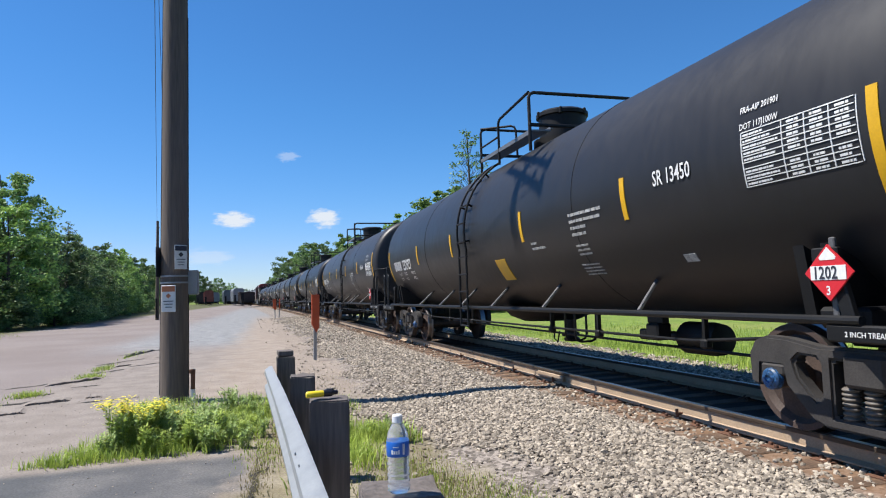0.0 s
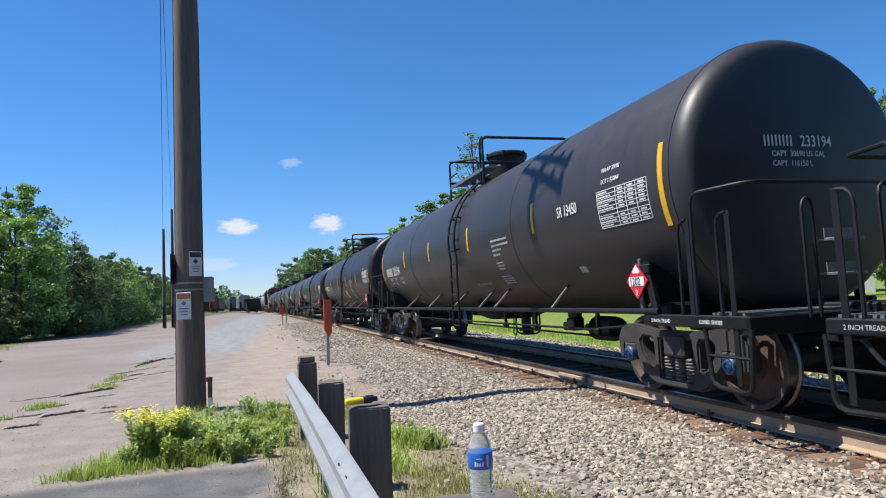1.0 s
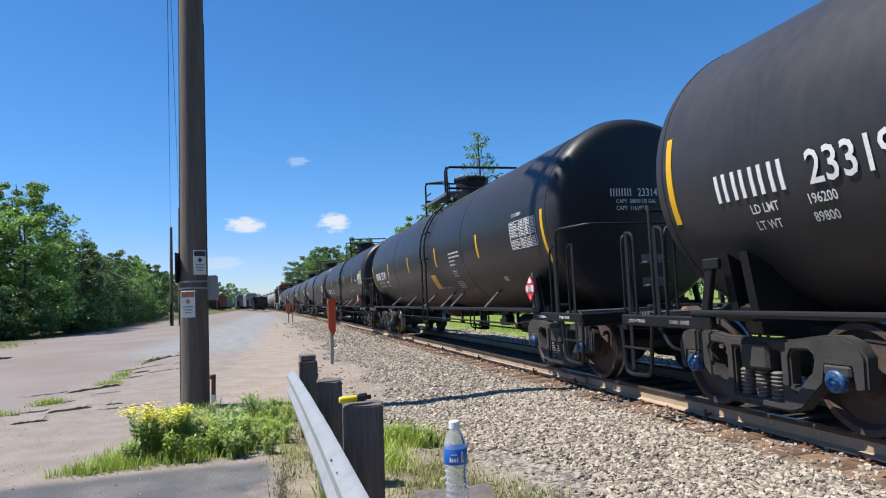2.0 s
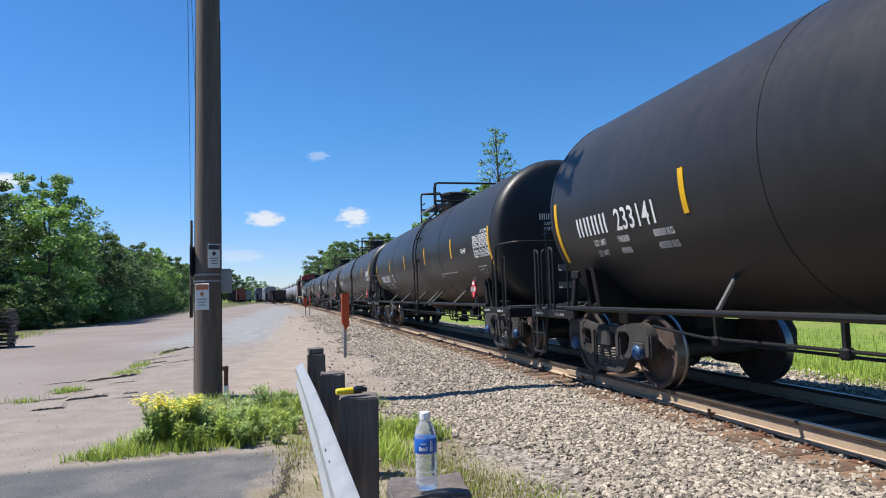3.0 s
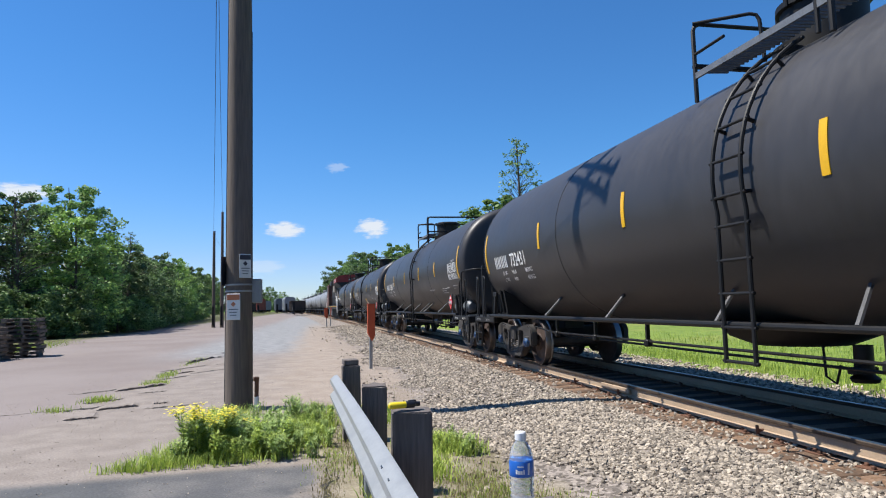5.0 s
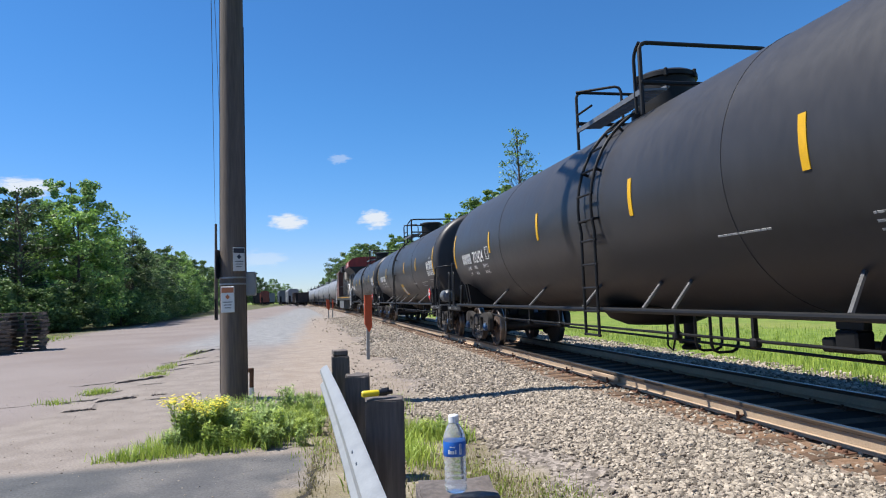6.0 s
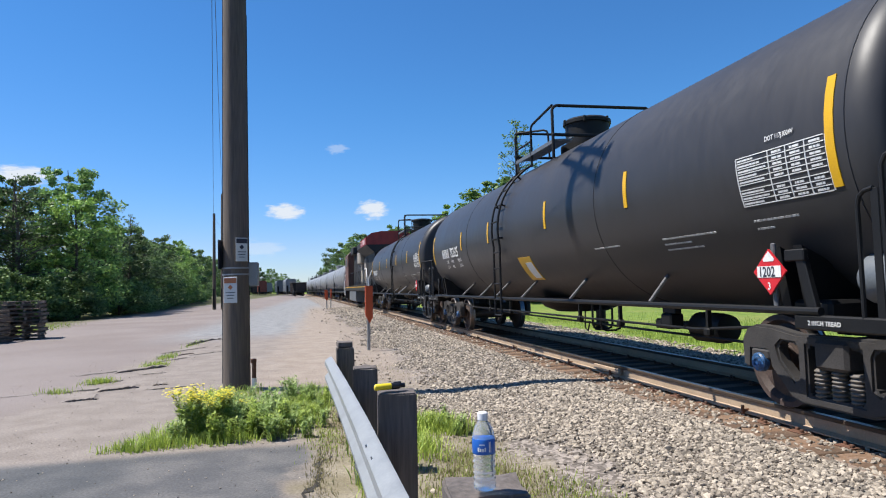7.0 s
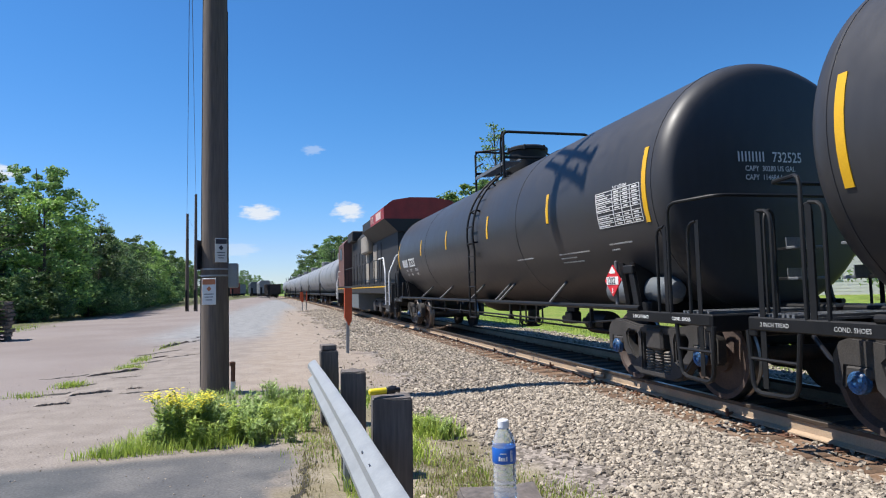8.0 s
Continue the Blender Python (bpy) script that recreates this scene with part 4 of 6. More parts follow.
    for k in range(4):
        bar(-0.56 + 0.09 * k, -0.54 + 0.09 * k, 2.62, 2.735), bar(-0.515 + 0.09 * k, -0.495 + 0.09 * k, 2.62, 2.735)
    gallons, litres = ("30690", "116150") if number[0] == "2" else ("30280", "114684")
    for row, words in enumerate((f"CAPY  {gallons} US GAL", f"CAPY  {litres} L")):
        v, f = letters(words, 0.085, 0.85)
        head.add([on_head(-0.48 + px, 2.515 - 0.10 * row + py) for px, py in v], f)
    tagged(part("head_number", head, INK, car, "white stencilled number on the tank head"), kind="stuff")


CARS = []
# kind, number, lettering, paint, ladder, dome, far and near handrail, stripes, their height, that of the end stripes, placard, table
SERIES = [
    (1, "233020", "A", BLACK, 0.62, -0.60, 0.88, -1.45, (-4.8, -2.0, 1.6, 4.44), -0.16, -0.30, 7.36, (-6.62, 0.08)),
    (1, "232927", "A", BLACK, 0.62, -0.70, 0.88, -1.45, (-4.83, -2.01, 1.6, 4.44), -0.16, -0.30, 7.36, (-6.63, 0.11)),
    (3, "233194", "B", BLACK_WORN, -0.56, -0.10, 1.14, -1.20, (-4.54, -1.36, 1.70, 4.46), -0.01, -0.08, 7.21, (-6.50, 0.05)),
    (3, "233141", "C", BLACK, -0.60, -0.20, 1.00, -1.20, (-4.7, -1.5, 1.6, 4.72), -0.18, -0.33, 7.21, (-6.50, 0.05)),
    (3, "230031", "D", BLACK, -0.93, -0.02, 0.54, -1.48, (-4.87, -1.88, 1.27, 4.30), -0.08, -0.28, 6.65, (-6.74, 0.04)),
    (2, "732431", "E", BLACK_DUSTY, -0.87, -0.55, 0.34, -1.65, (-4.96, -1.96, 1.35, 4.45), 0.04, -0.02, 6.84, (-6.52, 0.03)),
    (2, "732424", "F", BLACK_DUSTY, -0.76, -0.45, 0.59, -1.46, (-4.70, -1.88, 1.40, 4.42), -0.01, 0.02, 6.84, (-6.60, 0.03)),
    (1, "732625", "G", BLACK_DUSTY, 0.85, -0.45, 0.99, -1.10, (-4.56, -1.76, 1.70, 4.20), 0.04, 0.0, 7.04, (-6.70, -0.01)),
    (2, "732525", "H", BLACK_DUSTY, -1.15, -0.75, 0.12, -1.83, (-5.05, -2.05, 1.25, 4.20), 0.09, 0.03, 6.98, (-6.65, 0.07)),
]
for k, (kind, number, style, *fittings) in enumerate(SERIES):
    made = tank_car(kind, *fittings)
    car_writing(made, number, style, 100 * k)
    tagged(made, {"A": "black tank car with yellow sticker and red placards", "B": "black tank car with white table and stencilled notes", "C": "black tank car with yellow sticker beside its ladder", "D": "black tank car with plate square and tall grey stencils", "E": "black tank car with dusty sides and grey reservoir", "F": "black tank car with large white number and plate square", "G": "black tank car with big yellow and white sticker", "H": "last black tank car coupled to the red locomotive"}[style])
    CARS.append((made, FIRST + PITCH * (k - 1) + {"A": 0.10, "C": 0.13, "D": 0.36, "E": -0.08, "F": -0.27, "G": -0.15, "H": -0.52}.get(style, 0.0)))


# ---- locomotive ----
def locomotive():
    """A road locomotive, its radiator end towards -y."""
    loco = thing("locomotive", "red diesel locomotive with sooty hood and pale doors", "locomotive")
    part("frame", Geo().box((0, 0, 1.30), (3.0, 21.0, 0.36), 0.03), LOCO_DARK, loco)
    for s in (-1, 1):
        part("sill_stripe", Geo().box((s * 1.508, 0, 1.40), (0.012, 20.0, 0.045)), YELLOW, loco, "yellow edge stripe")
        part("walkway", Geo().box((s * 1.2, 0, 1.51), (0.6, 20.0, 0.05)), LOCO_DARK, loco)
    part("fuel_tank", Geo().plate([(-1.45, 0.35), (-1.25, 0.25), (1.25, 0.25), (1.45, 0.35), (1.45, 1.1), (-1.45, 1.1)], "y", -1.0, 5.2), GREY, loco, "dull grey fuel tank")
    roof = [(-1.0, 1.5), (1.0, 1.5), (1.0, 4.2), (0.75, 4.5), (-0.75, 4.5), (-1.0, 4.2)]
    part("hood", Geo().plate(roof, "y", -6.2, 5.6), LOCO_DARK, loco, "sooty black engine hood")
    part("radiator_cab", Geo().plate([(-1.0, 1.5), (1.0, 1.5), (1.0, 3.75), (-1.0, 3.75)], "y", -10.0, -6.2), LOCO_DARK, loco)
    upper = [(-1.56, 4.05), (1.56, 4.05), (1.56, 4.50), (1.2, 4.78), (0.5, 4.9), (-0.5, 4.9), (-1.2, 4.78), (-1.56, 4.50)]
    part("radiator_housing", Geo().plate(upper, "y", -10.1, -6.5), LOCO_RED, loco, "red flared radiator housing")
    part("roof_hatch", Geo().plate([(-1.50, 4.05), (1.50, 4.05), (1.50, 4.45), (1.1, 4.72), (-1.1, 4.72), (-1.50, 4.45)], "y", -6.5, -3.4), LOCO_DARK, loco, "sooty black roof section")
    part("flare", Geo().plate([(-1.02, 3.55), (1.02, 3.55), (1.55, 4.05), (-1.55, 4.05)], "y", -10.1, -3.6), LOCO_DARK, loco)
    v, f = letters("7172", 0.42, 1.0, 0.02)
    part("number", Geo().add([(-1.568, -6.62 - px, 4.14 + py) for px, py in v], f), INKPALE, loco, "pale number")
    part("emblem", Geo().box((-1.566, -8.75, 4.28), (0.01, 1.3, 0.30)), INKPALE, loco, "pale emblem shape")
    for k in range(9):
        y = -6.0 + k * 1.28
        part("hood_door", Geo().box((-1.015, y + 0.6, 2.55), (0.03, 1.1, 1.75), 0.01), (LOCO_PALE if k in (1, 3) else LOCO_DARK), loco, "hood door")
    part("blower_bulge", Geo().box((-1.15, -2.4, 3.55), (0.35, 2.2, 0.9), 0.08), LOCO_PALE, loco, "pale duct bulge")
    part("exhaust_stack", Geo().box((0, 0.6, 4.6), (0.5, 1.0, 0.28), 0.03), LOCO_DARK, loco)
    part("dynamic_brake", Geo().box((0, 4.0, 4.45), (2.6, 2.4, 0.6), 0.06), LOCO_DARK, loco)
    part("cab", Geo().plate([(-1.5, 1.5), (1.5, 1.5), (1.5, 4.2), (1.1, 4.6), (-1.1, 4.6), (-1.5, 4.2)], "y", 5.6, 9.0), LOCO_RED2, loco, "faded red cab")
    part("cab_window", Geo().box((-1.51, 7.3, 3.6), (0.02, 1.3, 0.7), 0.01), PLASTIC_K, loco)
    part("nose", Geo().box((0, 9.8, 2.6), (2.0, 1.6, 2.2), 0.15), LOCO_RED, loco)
    for s in (-1, 1):
        for e in (-1, 1):
            part("step_well", Geo().box((s * 1.30, e * 10.3, 0.85), (0.4, 0.7, 0.9), 0.03), LOCO_DARK, loco)
            for k in range(3):
                part("step", Geo().box((s * 1.42, e * 10.3, 0.5 + 0.33 * k), (0.22, 0.66, 0.04)), GREYSTEEL, loco)
            part("grab_rail", bent([(s * 1.5, e * 9.85, 0.7), (s * 1.5, e * 9.85, 1.9), (s * 1.5, e * 9.45, 2.55), (s * 1.5, e * 8.2, 2.55)], 0.03), WHITE, loco, "white handrail")
            part("grab_rail", bent([(s * 1.5, e * 10.7, 0.7), (s * 1.5, e * 10.7, 1.9), (s * 1.2, e * 10.7, 2.6), (s * 0.5, e * 10.7, 2.6)], 0.03), WHITE, loco)
        part("handrail", Geo().tube([(s * 1.46, -8.2, 2.55), (s * 1.46, 5.5, 2.55)], 0.02, 6), LOCO_DARK, loco)
        for k in range(10):
            part("stanchion", Geo().tube([(s * 1.46, -8.2 + k * 1.5, 1.5), (s * 1.46, -8.2 + k * 1.5, 2.55)], 0.018, 6), LOCO_DARK, loco)
    for e in (-1, 1):
        part("end_plate", Geo().box((0, e * 10.75, 1.15), (2.9, 0.12, 0.7), 0.02), LOCO_DARK, loco)
        truck = part("bogie", Geo().box((0, 0, 0.75), (2.2, 4.6, 0.3), 0.04), BOGIE, loco, "three-axle bogie", pose(0, e * 6.6, 0))
        for s in (-1, 1):
            part("side_frame", Geo().box((s * 1.1, 0, 0.62), (0.16, 4.7, 0.22), 0.04).box((s * 1.12, -1.7, 0.55), (0.2, 0.5, 0.5), 0.05).box((s * 1.12, 0, 0.55), (0.2, 0.5, 0.5), 0.05).box((s * 1.12, 1.7, 0.55), (0.2, 0.5, 0.5), 0.05), BOGIE, truck)
        for q in (-1.7, 0, 1.7):
            part("wheelset", wheel_mesh, WHEEL, truck, "", pose(0, q, AXLE_Z))
        part("coupler", Geo().box((0, e * 11.05, 0.86), (0.25, 0.6, 0.28), 0.05), RUSTY_STEEL, loco)
    return loco


INKPALE = mat("pale_faded_paint", (0.496, 0.36, 0.336), 0.6, vary=0.15, scale=6, bump=0)
LOCO_RED2 = mat("faded_orange_red_paint", (0.109, 0.0512, 0.0384), 0.65, vary=0.3, scale=1.2, bump=0.04)
engine = locomotive()
end_of_cars = FIRST + PITCH * (len(SERIES) - 2) + PITCH / 2
CARS.append((engine, end_of_cars + 10.6))


def grey_car(label):
    """A plain pale tank car, seen from far."""
    car = thing("pale_tank_car", label, "tank car", "pale cars behind the locomotive")
    part("tank", Geo().lathe(tank_profile(7.6, 1.5, 0.6), 48, "y", (0, 0, 2.5)), GREY_TANK, car)
    for y in (-4.5, 0, 4.5):
        part("seam_band", Geo().lathe([(1.49, y - 0.03), (1.512, y - 0.02), (1.512, y + 0.02), (1.49, y + 0.03)], 48, "y", (0, 0, 2.5)), GREY, car)
    part("frame", Geo().box((0, 0, 0.98), (2.7, 16.4, 0.2), 0.03), BLACK2, car)
    part("dome", Geo().lathe([(0.5, 3.95), (0.5, 4.4), (0.4, 4.45), (0.001, 4.46)], 20, "z"), GREY_TANK, car)
    part("handrail", bent([(-0.9, -1.5, 3.7), (-0.9, -1.5, 4.6), (-0.9, 1.5, 4.6), (-0.9, 1.5, 3.7)], 0.03), BLACK2, car)
    for s in (-1, 1):
        bogie(car, s * 6.3)
        part("coupler", Geo().box((0, s * 8.3, 0.86), (0.25, 0.5, 0.28), 0.05), RUSTY_STEEL, car)
        part("end_rail", bent([(-1.4, s * 7.9, 1.0), (-1.4, s * 7.9, 2.0), (1.4, s * 7.9, 2.0), (1.4, s * 7.9, 1.0)], 0.03), BLACK2, car)
    return car


pale = grey_car("pale grey tank car coupled behind the locomotive")
start = end_of_cars + 21.9
CARS.append((pale, start + 8.5))
for k in range(1, 7):
    CARS.append((copy_thing(pale, pose(0, 0, 0)), start + 8.5 + 17.0 * k))


# ---- guard rail, posts and what lies on them ----
def timber(name, x, y, z, w, d, label, lean=0.0, seed=0):
    """A sawn post with worn corners and a slightly uneven, split top."""
    r = random.Random(seed)
    bm = bmesh.new()
    bmesh.ops.create_cube(bm, size=1.0)
    bmesh.ops.subdivide_edges(bm, edges=bm.edges[:], cuts=3, use_grid_fill=True)
    for q in bm.verts:
        q.co.x, q.co.y, q.co.z = q.co.x * w, q.co.y * d, (q.co.z + 0.5) * (z + 0.3) - 0.3
        if q.co.z > z - 0.02:
            q.co.z += r.uniform(-0.008, 0.006)
        q.co.x += 0.006 * noise.noise((q.co.x * 9, q.co.y * 9 + seed, q.co.z * 3))
        q.co.y += 0.006 * noise.noise((q.co.y * 9, q.co.x * 9 + seed + 7, q.co.z * 3))
    edge = [e for e in bm.edges if len(e.link_faces) == 2 and e.calc_face_angle() > 1.2]
    bmesh.ops.bevel(bm, geom=edge, offset=0.009, segments=2, affect="EDGES")
    me = bpy.data.meshes.new(name)
    bm.to_mesh(me)
    bm.free()
    me.shade_smooth()
    me.set_sharp_from_angle(angle=radians(35))
    return tagged(part(name, me, POST, None, "", pose(x, y, height(x, y), 0, lean, r.uniform(-4, 4))), label, "post", "guard rail posts")


timber("wooden_post", 0.36, 1.93, 0.935, 0.23, 0.22, "weathered timber post with a water bottle on top", 0, 3)
near_post = timber("wooden_post", 0.30, 3.86, 0.925, 0.225, 0.20, "dark timber post with a yellow tool on top", 1.0, 4)
timber("wooden_post", 0.23, 5.56, 0.86, 0.20, 0.20, "dark timber post behind the steel guard rail", 0.5, 5)
far_post = timber("wooden_post", 0.14, 7.72, 0.84, 0.20, 0.20, "dark timber post with a loose block on top", 0, 6)
tagged(part("wood_block", Geo().box((0.135, 7.74, 0.875), (0.17, 0.19, 0.06), 0.008, Matrix.Rotation(0.1, 3, "Z")), POST), "dark offcut of timber on the far post", "wood block")


def guard_rail():
    rail = thing("guard_rail", "galvanised steel W-beam guard rail on timber posts", "guard rail")
    prof = [(0.0, 0.0), (0.035, 0.012), (0.075, 0.045), (0.08, 0.085), (0.04, 0.125), (0.012, 0.155), (0.04, 0.185), (0.08, 0.225), (0.075, 0.265), (0.035, 0.298), (0.0, 0.31)]
    out = [(-a, b) for a, b in prof] + [(-a + 0.006, b) for a, b in prof[::-1]]
    n, v, f = len(out), [], []
    line = [(0.27, -1.5), (0.255, 1.0), (0.225, 2.5), (0.175, 4.0), (0.11, 5.6), (0.045, 7.0), (0.01, 7.75)]
    for x, y in line:
        drop = 0.0 if y < 7.6 else 0.0
        v += [(x + a - 0.03, y, 0.425 + b - drop) for a, b in out]
    for i in range(len(line) - 1):
        f += [(i * n + k, i * n + (k + 1) % n, (i + 1) * n + (k + 1) % n, (i + 1) * n + k) for k in range(n)]
    f += [tuple(range(n)), tuple(range((len(line) - 1) * n, len(line) * n))[::-1]]
    g = Geo()
    g.v, g.f = v, f
    beam = part("beam", g, GALV, rail, "dull galvanised beam with scratches")
    for y, x in ((1.93, 0.235), (3.86, 0.18), (5.56, 0.11), (7.6, 0.02)):
        part("bolt", Geo().lathe([(0.001, -0.06), (0.014, -0.058), (0.018, -0.045), (0.018, -0.03)], 10, "x", (x, y, 0.58)), GALV, beam)
    for y, x in ((3.2, 0.20), (3.45, 0.19), (4.9, 0.14), (5.1, 0.132)):
        part("slot", Geo().box((x - 0.075, y, 0.70), (0.03, 0.055, 0.012), 0.004), PLASTIC_K, beam)
    part("lower_strap", Geo().box((0.145, 5.2, 0.22), (0.05, 0.05, 0.45), 0.01), GALV, rail)
    return rail


guard_rail()

tool = thing("pocket_tool", "yellow and black plastic tool lying on the post", "tool", "", "", pose(0.275, 3.80, 0.95, 0, 0, 12))
part("handle", Geo().lathe([(0.001, -0.10), (0.014, -0.098), (0.019, -0.09), (0.019, 0.0), (0.016, 0.004)], 16, "x", (0, 0, 0)), PLASTIC_Y, tool, "yellow barrel")
part("head", Geo().lathe([(0.014, 0.0), (0.020, 0.006), (0.021, 0.05), (0.014, 0.06), (0.014, 0.085), (0.001, 0.09)], 16, "x", (0, 0, 0)).box((0.04, 0.0, 0.018), (0.05, 0.016, 0.012), 0.004), PLASTIC_K, tool, "black head with clip")

bottle = thing("water_bottle", "clear plastic water bottle with white cap and blue label", "bottle", "", "", pose(0.345, 1.86, 0.938))
skin = [(0.001, 0.0), (0.026, 0.0), (0.0315, 0.006), (0.0325, 0.014)]
for k in range(5):
    z = 0.018 + k * 0.016
    skin += [(0.0325, z), (0.0300, z + 0.005), (0.0300, z + 0.008), (0.0325, z + 0.013)]
skin += [(0.0325, 0.10), (0.0325, 0.145), (0.031, 0.158), (0.026, 0.174), (0.019, 0.187), (0.014, 0.194), (0.013, 0.204), (0.001, 0.205)]
shell = part("shell", Geo().lathe(skin, 32, "z"), PLASTIC_CLEAR, bottle, "clear ribbed plastic")
part("cap", Geo().lathe([(0.001, 0.218), (0.013, 0.218), (0.0152, 0.215), (0.0155, 0.197), (0.0140, 0.195)], 24, "z"), CAPWHITE, bottle, "white screw cap")
wrapper = part("label", Geo().lathe([(0.0327, 0.103), (0.0332, 0.104), (0.0332, 0.144), (0.0327, 0.145)], 32, "z"), LABELBLUE, bottle, "blue paper label")
marks = Geo()
for k, (t0, t1, z0, z1) in enumerate(((-2.35, -2.20, 0.112, 0.124), (-2.15, -2.02, 0.112, 0.121), (-1.97, -1.80, 0.112, 0.121), (-1.74, -1.62, 0.112, 0.124), (-2.2, -1.7, 0.130, 0.133), (-1.35, -1.25, 0.110, 0.140), (-1.2, -1.15, 0.110, 0.140))):
    marks.add([(0.0336 * math.cos(t), 0.0336 * math.sin(t), z) for t, z in ((t0, z0), ((t0 + t1) / 2, z0), (t1, z0), (t1, z1), ((t0 + t1) / 2, z1), (t0, z1))], [(0, 1, 4, 5), (1, 2, 3, 4)])
part("label_marks", marks, WHITE, wrapper, "white printed marks")

# ---- utility poles ----
POLE_FOOT, POLE_TOP = Vector((-1.455, 10.60, -0.1)), Vector((-1.385, 10.62, 13.9))


def pole_at(z):
    k = (z - POLE_FOOT.z) / (POLE_TOP.z - POLE_FOOT.z)
    return POLE_FOOT + (POLE_TOP - POLE_FOOT) * k


def utility_pole():
    pole = thing("utility_pole", "tall weathered wooden utility pole with signs and crossarms", "utility pole")
    pts = [pole_at(-0.1 + 0.7 * k) for k in range(21)]
    part("shaft", Geo().tube(pts, [0.205 - 0.0028 * min(k, 9) - 0.008 * max(0, k - 9) for k in range(21)], 28), POLE, pole, "grey-brown cracked wood")
    for z in (12.85, 13.40):
        c = pole_at(z)
        arm = part("crossarm", Geo().box((-0.15, 0, 0), (0.10, 2.0, 0.12), 0.012), POLE, pole, "", Matrix.Translation(c) @ pose(0, 0, 0, 0, 0, -19))
        for y in (-0.92, -0.55, 0.92):
            part("insulator", Geo().lathe([(0.03, 0.0), (0.06, 0.03), (0.07, 0.10), (0.04, 0.14), (0.06, 0.18), (0.03, 0.24), (0.001, 0.25)], 14, "z", (-0.15, y, 0.06)), GREY, arm)
        part("cutout", Geo().box((-0.20, -0.90, 0.18), (0.10, 0.11, 0.42), 0.03), GREY, arm)
        part("arm_brace", Geo().tube([(-0.12, 0.0, -0.40), (-0.12, 0.45, -0.04)], 0.02, 6), GALV, arm)
        part("arm_brace", Geo().tube([(-0.12, 0.0, -0.40), (-0.12, -0.45, -0.04)], 0.02, 6), GALV, arm)
    # signs and a box on the shaft
    def sign(name, z0, z1, turn, wide, label, band, lift=0.012):
        c = pole_at((z0 + z1) / 2)
        r = 0.205 + lift
        s = part(name, Geo().box((0, -r, 0), (wide, 0.008, z1 - z0), 0.003), SIGNWHITE, pole, label, Matrix.Translation(c) @ pose(0, 0, 0, 0, 0, turn))
        h = z1 - z0
        part("sign_band", Geo().box((0, -r - 0.006, h * 0.36), (wide * 0.92, 0.004, h * 0.2)), band, s)
        part("symbol", Geo().box((0, -r - 0.006, h * 0.1), (0.055, 0.004, 0.055), 0, Matrix.Rotation(radians(45), 3, "Y")), band, s)
        for k in range(3):
            part("text_line", Geo().box((0.0, -r - 0.006, -h * (0.1 + 0.11 * k)), (wide * (0.7 - 0.12 * k), 0.003, h * 0.035)), GREY, s)
        return s
    sign("warning_sign", 1.36, 1.76, -16, 0.215, "white notice with orange band", SIGNORANGE)
    sign("small_sign", 2.00, 2.37, 30, 0.19, "white notice with dark band", SIGNINK)
    c = pole_at(2.12)
    part("side_sign", Geo().box((-0.225, -0.06, 0), (0.012, 0.24, 0.46), 0.003), SIGNINK, pole, "dark back of a sign seen edge-on", Matrix.Translation(c) @ pose(0, 0, 0, 0, 0, -8))
    c = pole_at(1.80)
    part("meter_box", Geo().box((0.26, 0.05, 0), (0.16, 0.16, 0.38), 0.015), GREYBOX, pole, "grey metal box", Matrix.Translation(c))
    for z in (1.80, 1.90):
        c = pole_at(z)
        part("strap", Geo().lathe([(0.203, -0.013), (0.210, -0.011), (0.210, 0.011), (0.203, 0.013)], 28, "z", c), GALV, pole, "pale steel band")
    part("conduit", Geo().tube([pole_at(0.1) + Vector((-0.21, 0.03, 0)), pole_at(6.5) + Vector((-0.185, 0.03, 0)), pole_at(12.2) + Vector((-0.16, 0.03, 0))], 0.012, 8), WIRE, pole, "thin ground wire")
    part("ground_wire", Geo().tube([pole_at(0.0) + Vector((0.207, -0.02, 0)), pole_at(6.0) + Vector((0.185, -0.02, 0))], 0.006, 6), WIRE, pole)
    return pole


GREYBOX = mat("grey_box_paint", (0.23, 0.237, 0.243), 0.55, vary=0.1, scale=8, bump=0.03)
utility_pole()


def far_pole_at(x, y, tall, label):
    pole = thing("wooden_pole", label, "utility pole", "far poles")
    part("shaft", Geo().tube([(x, y, -0.1), (x + 0.05, y, tall)], [0.17, 0.11], 12), POLE, pole)
    part("guard", Geo().tube([(x - 0.02, y - 0.19, 0.2), (x - 0.02, y - 0.19, 1.9)], 0.09, 8), BLACK2, pole, "dark pole guard")
    return pole


far_pole_at(-9.85, 61.5, 8.8, "weathered wooden pole beside the gravel road")
far_pole_at(-9.05, 61.0, 10.5, "tall weathered wooden pole beside the gravel road")


def cable(name, a, b, sag, label):
    a, b = Vector(a), Vector(b)
    pts = [a + (b - a) * (k / 24) - Vector((0, 0, sag * 4 * (k / 24) * (1 - k / 24))) for k in range(25)]
    tagged(part(name, Geo().tube(pts, 0.009, 6), WIRE), label, "cable", "overhead wires")


cable("overhead_wire", (-9.0, 61.0, 10.3), (-1.75, 9.8, 12.9), 0.8, "thin dark overhead wire between the poles")
cable("overhead_wire", (-9.85, 61.5, 8.6), (-1.72, 10.3, 11.0), 0.9, "thin dark overhead wire to the pole")
cable("overhead_wire", (-9.85, 61.5, 8.6), (-14.0, 110.0, 9.4), 0.6, "thin dark overhead wire running away over the yard")

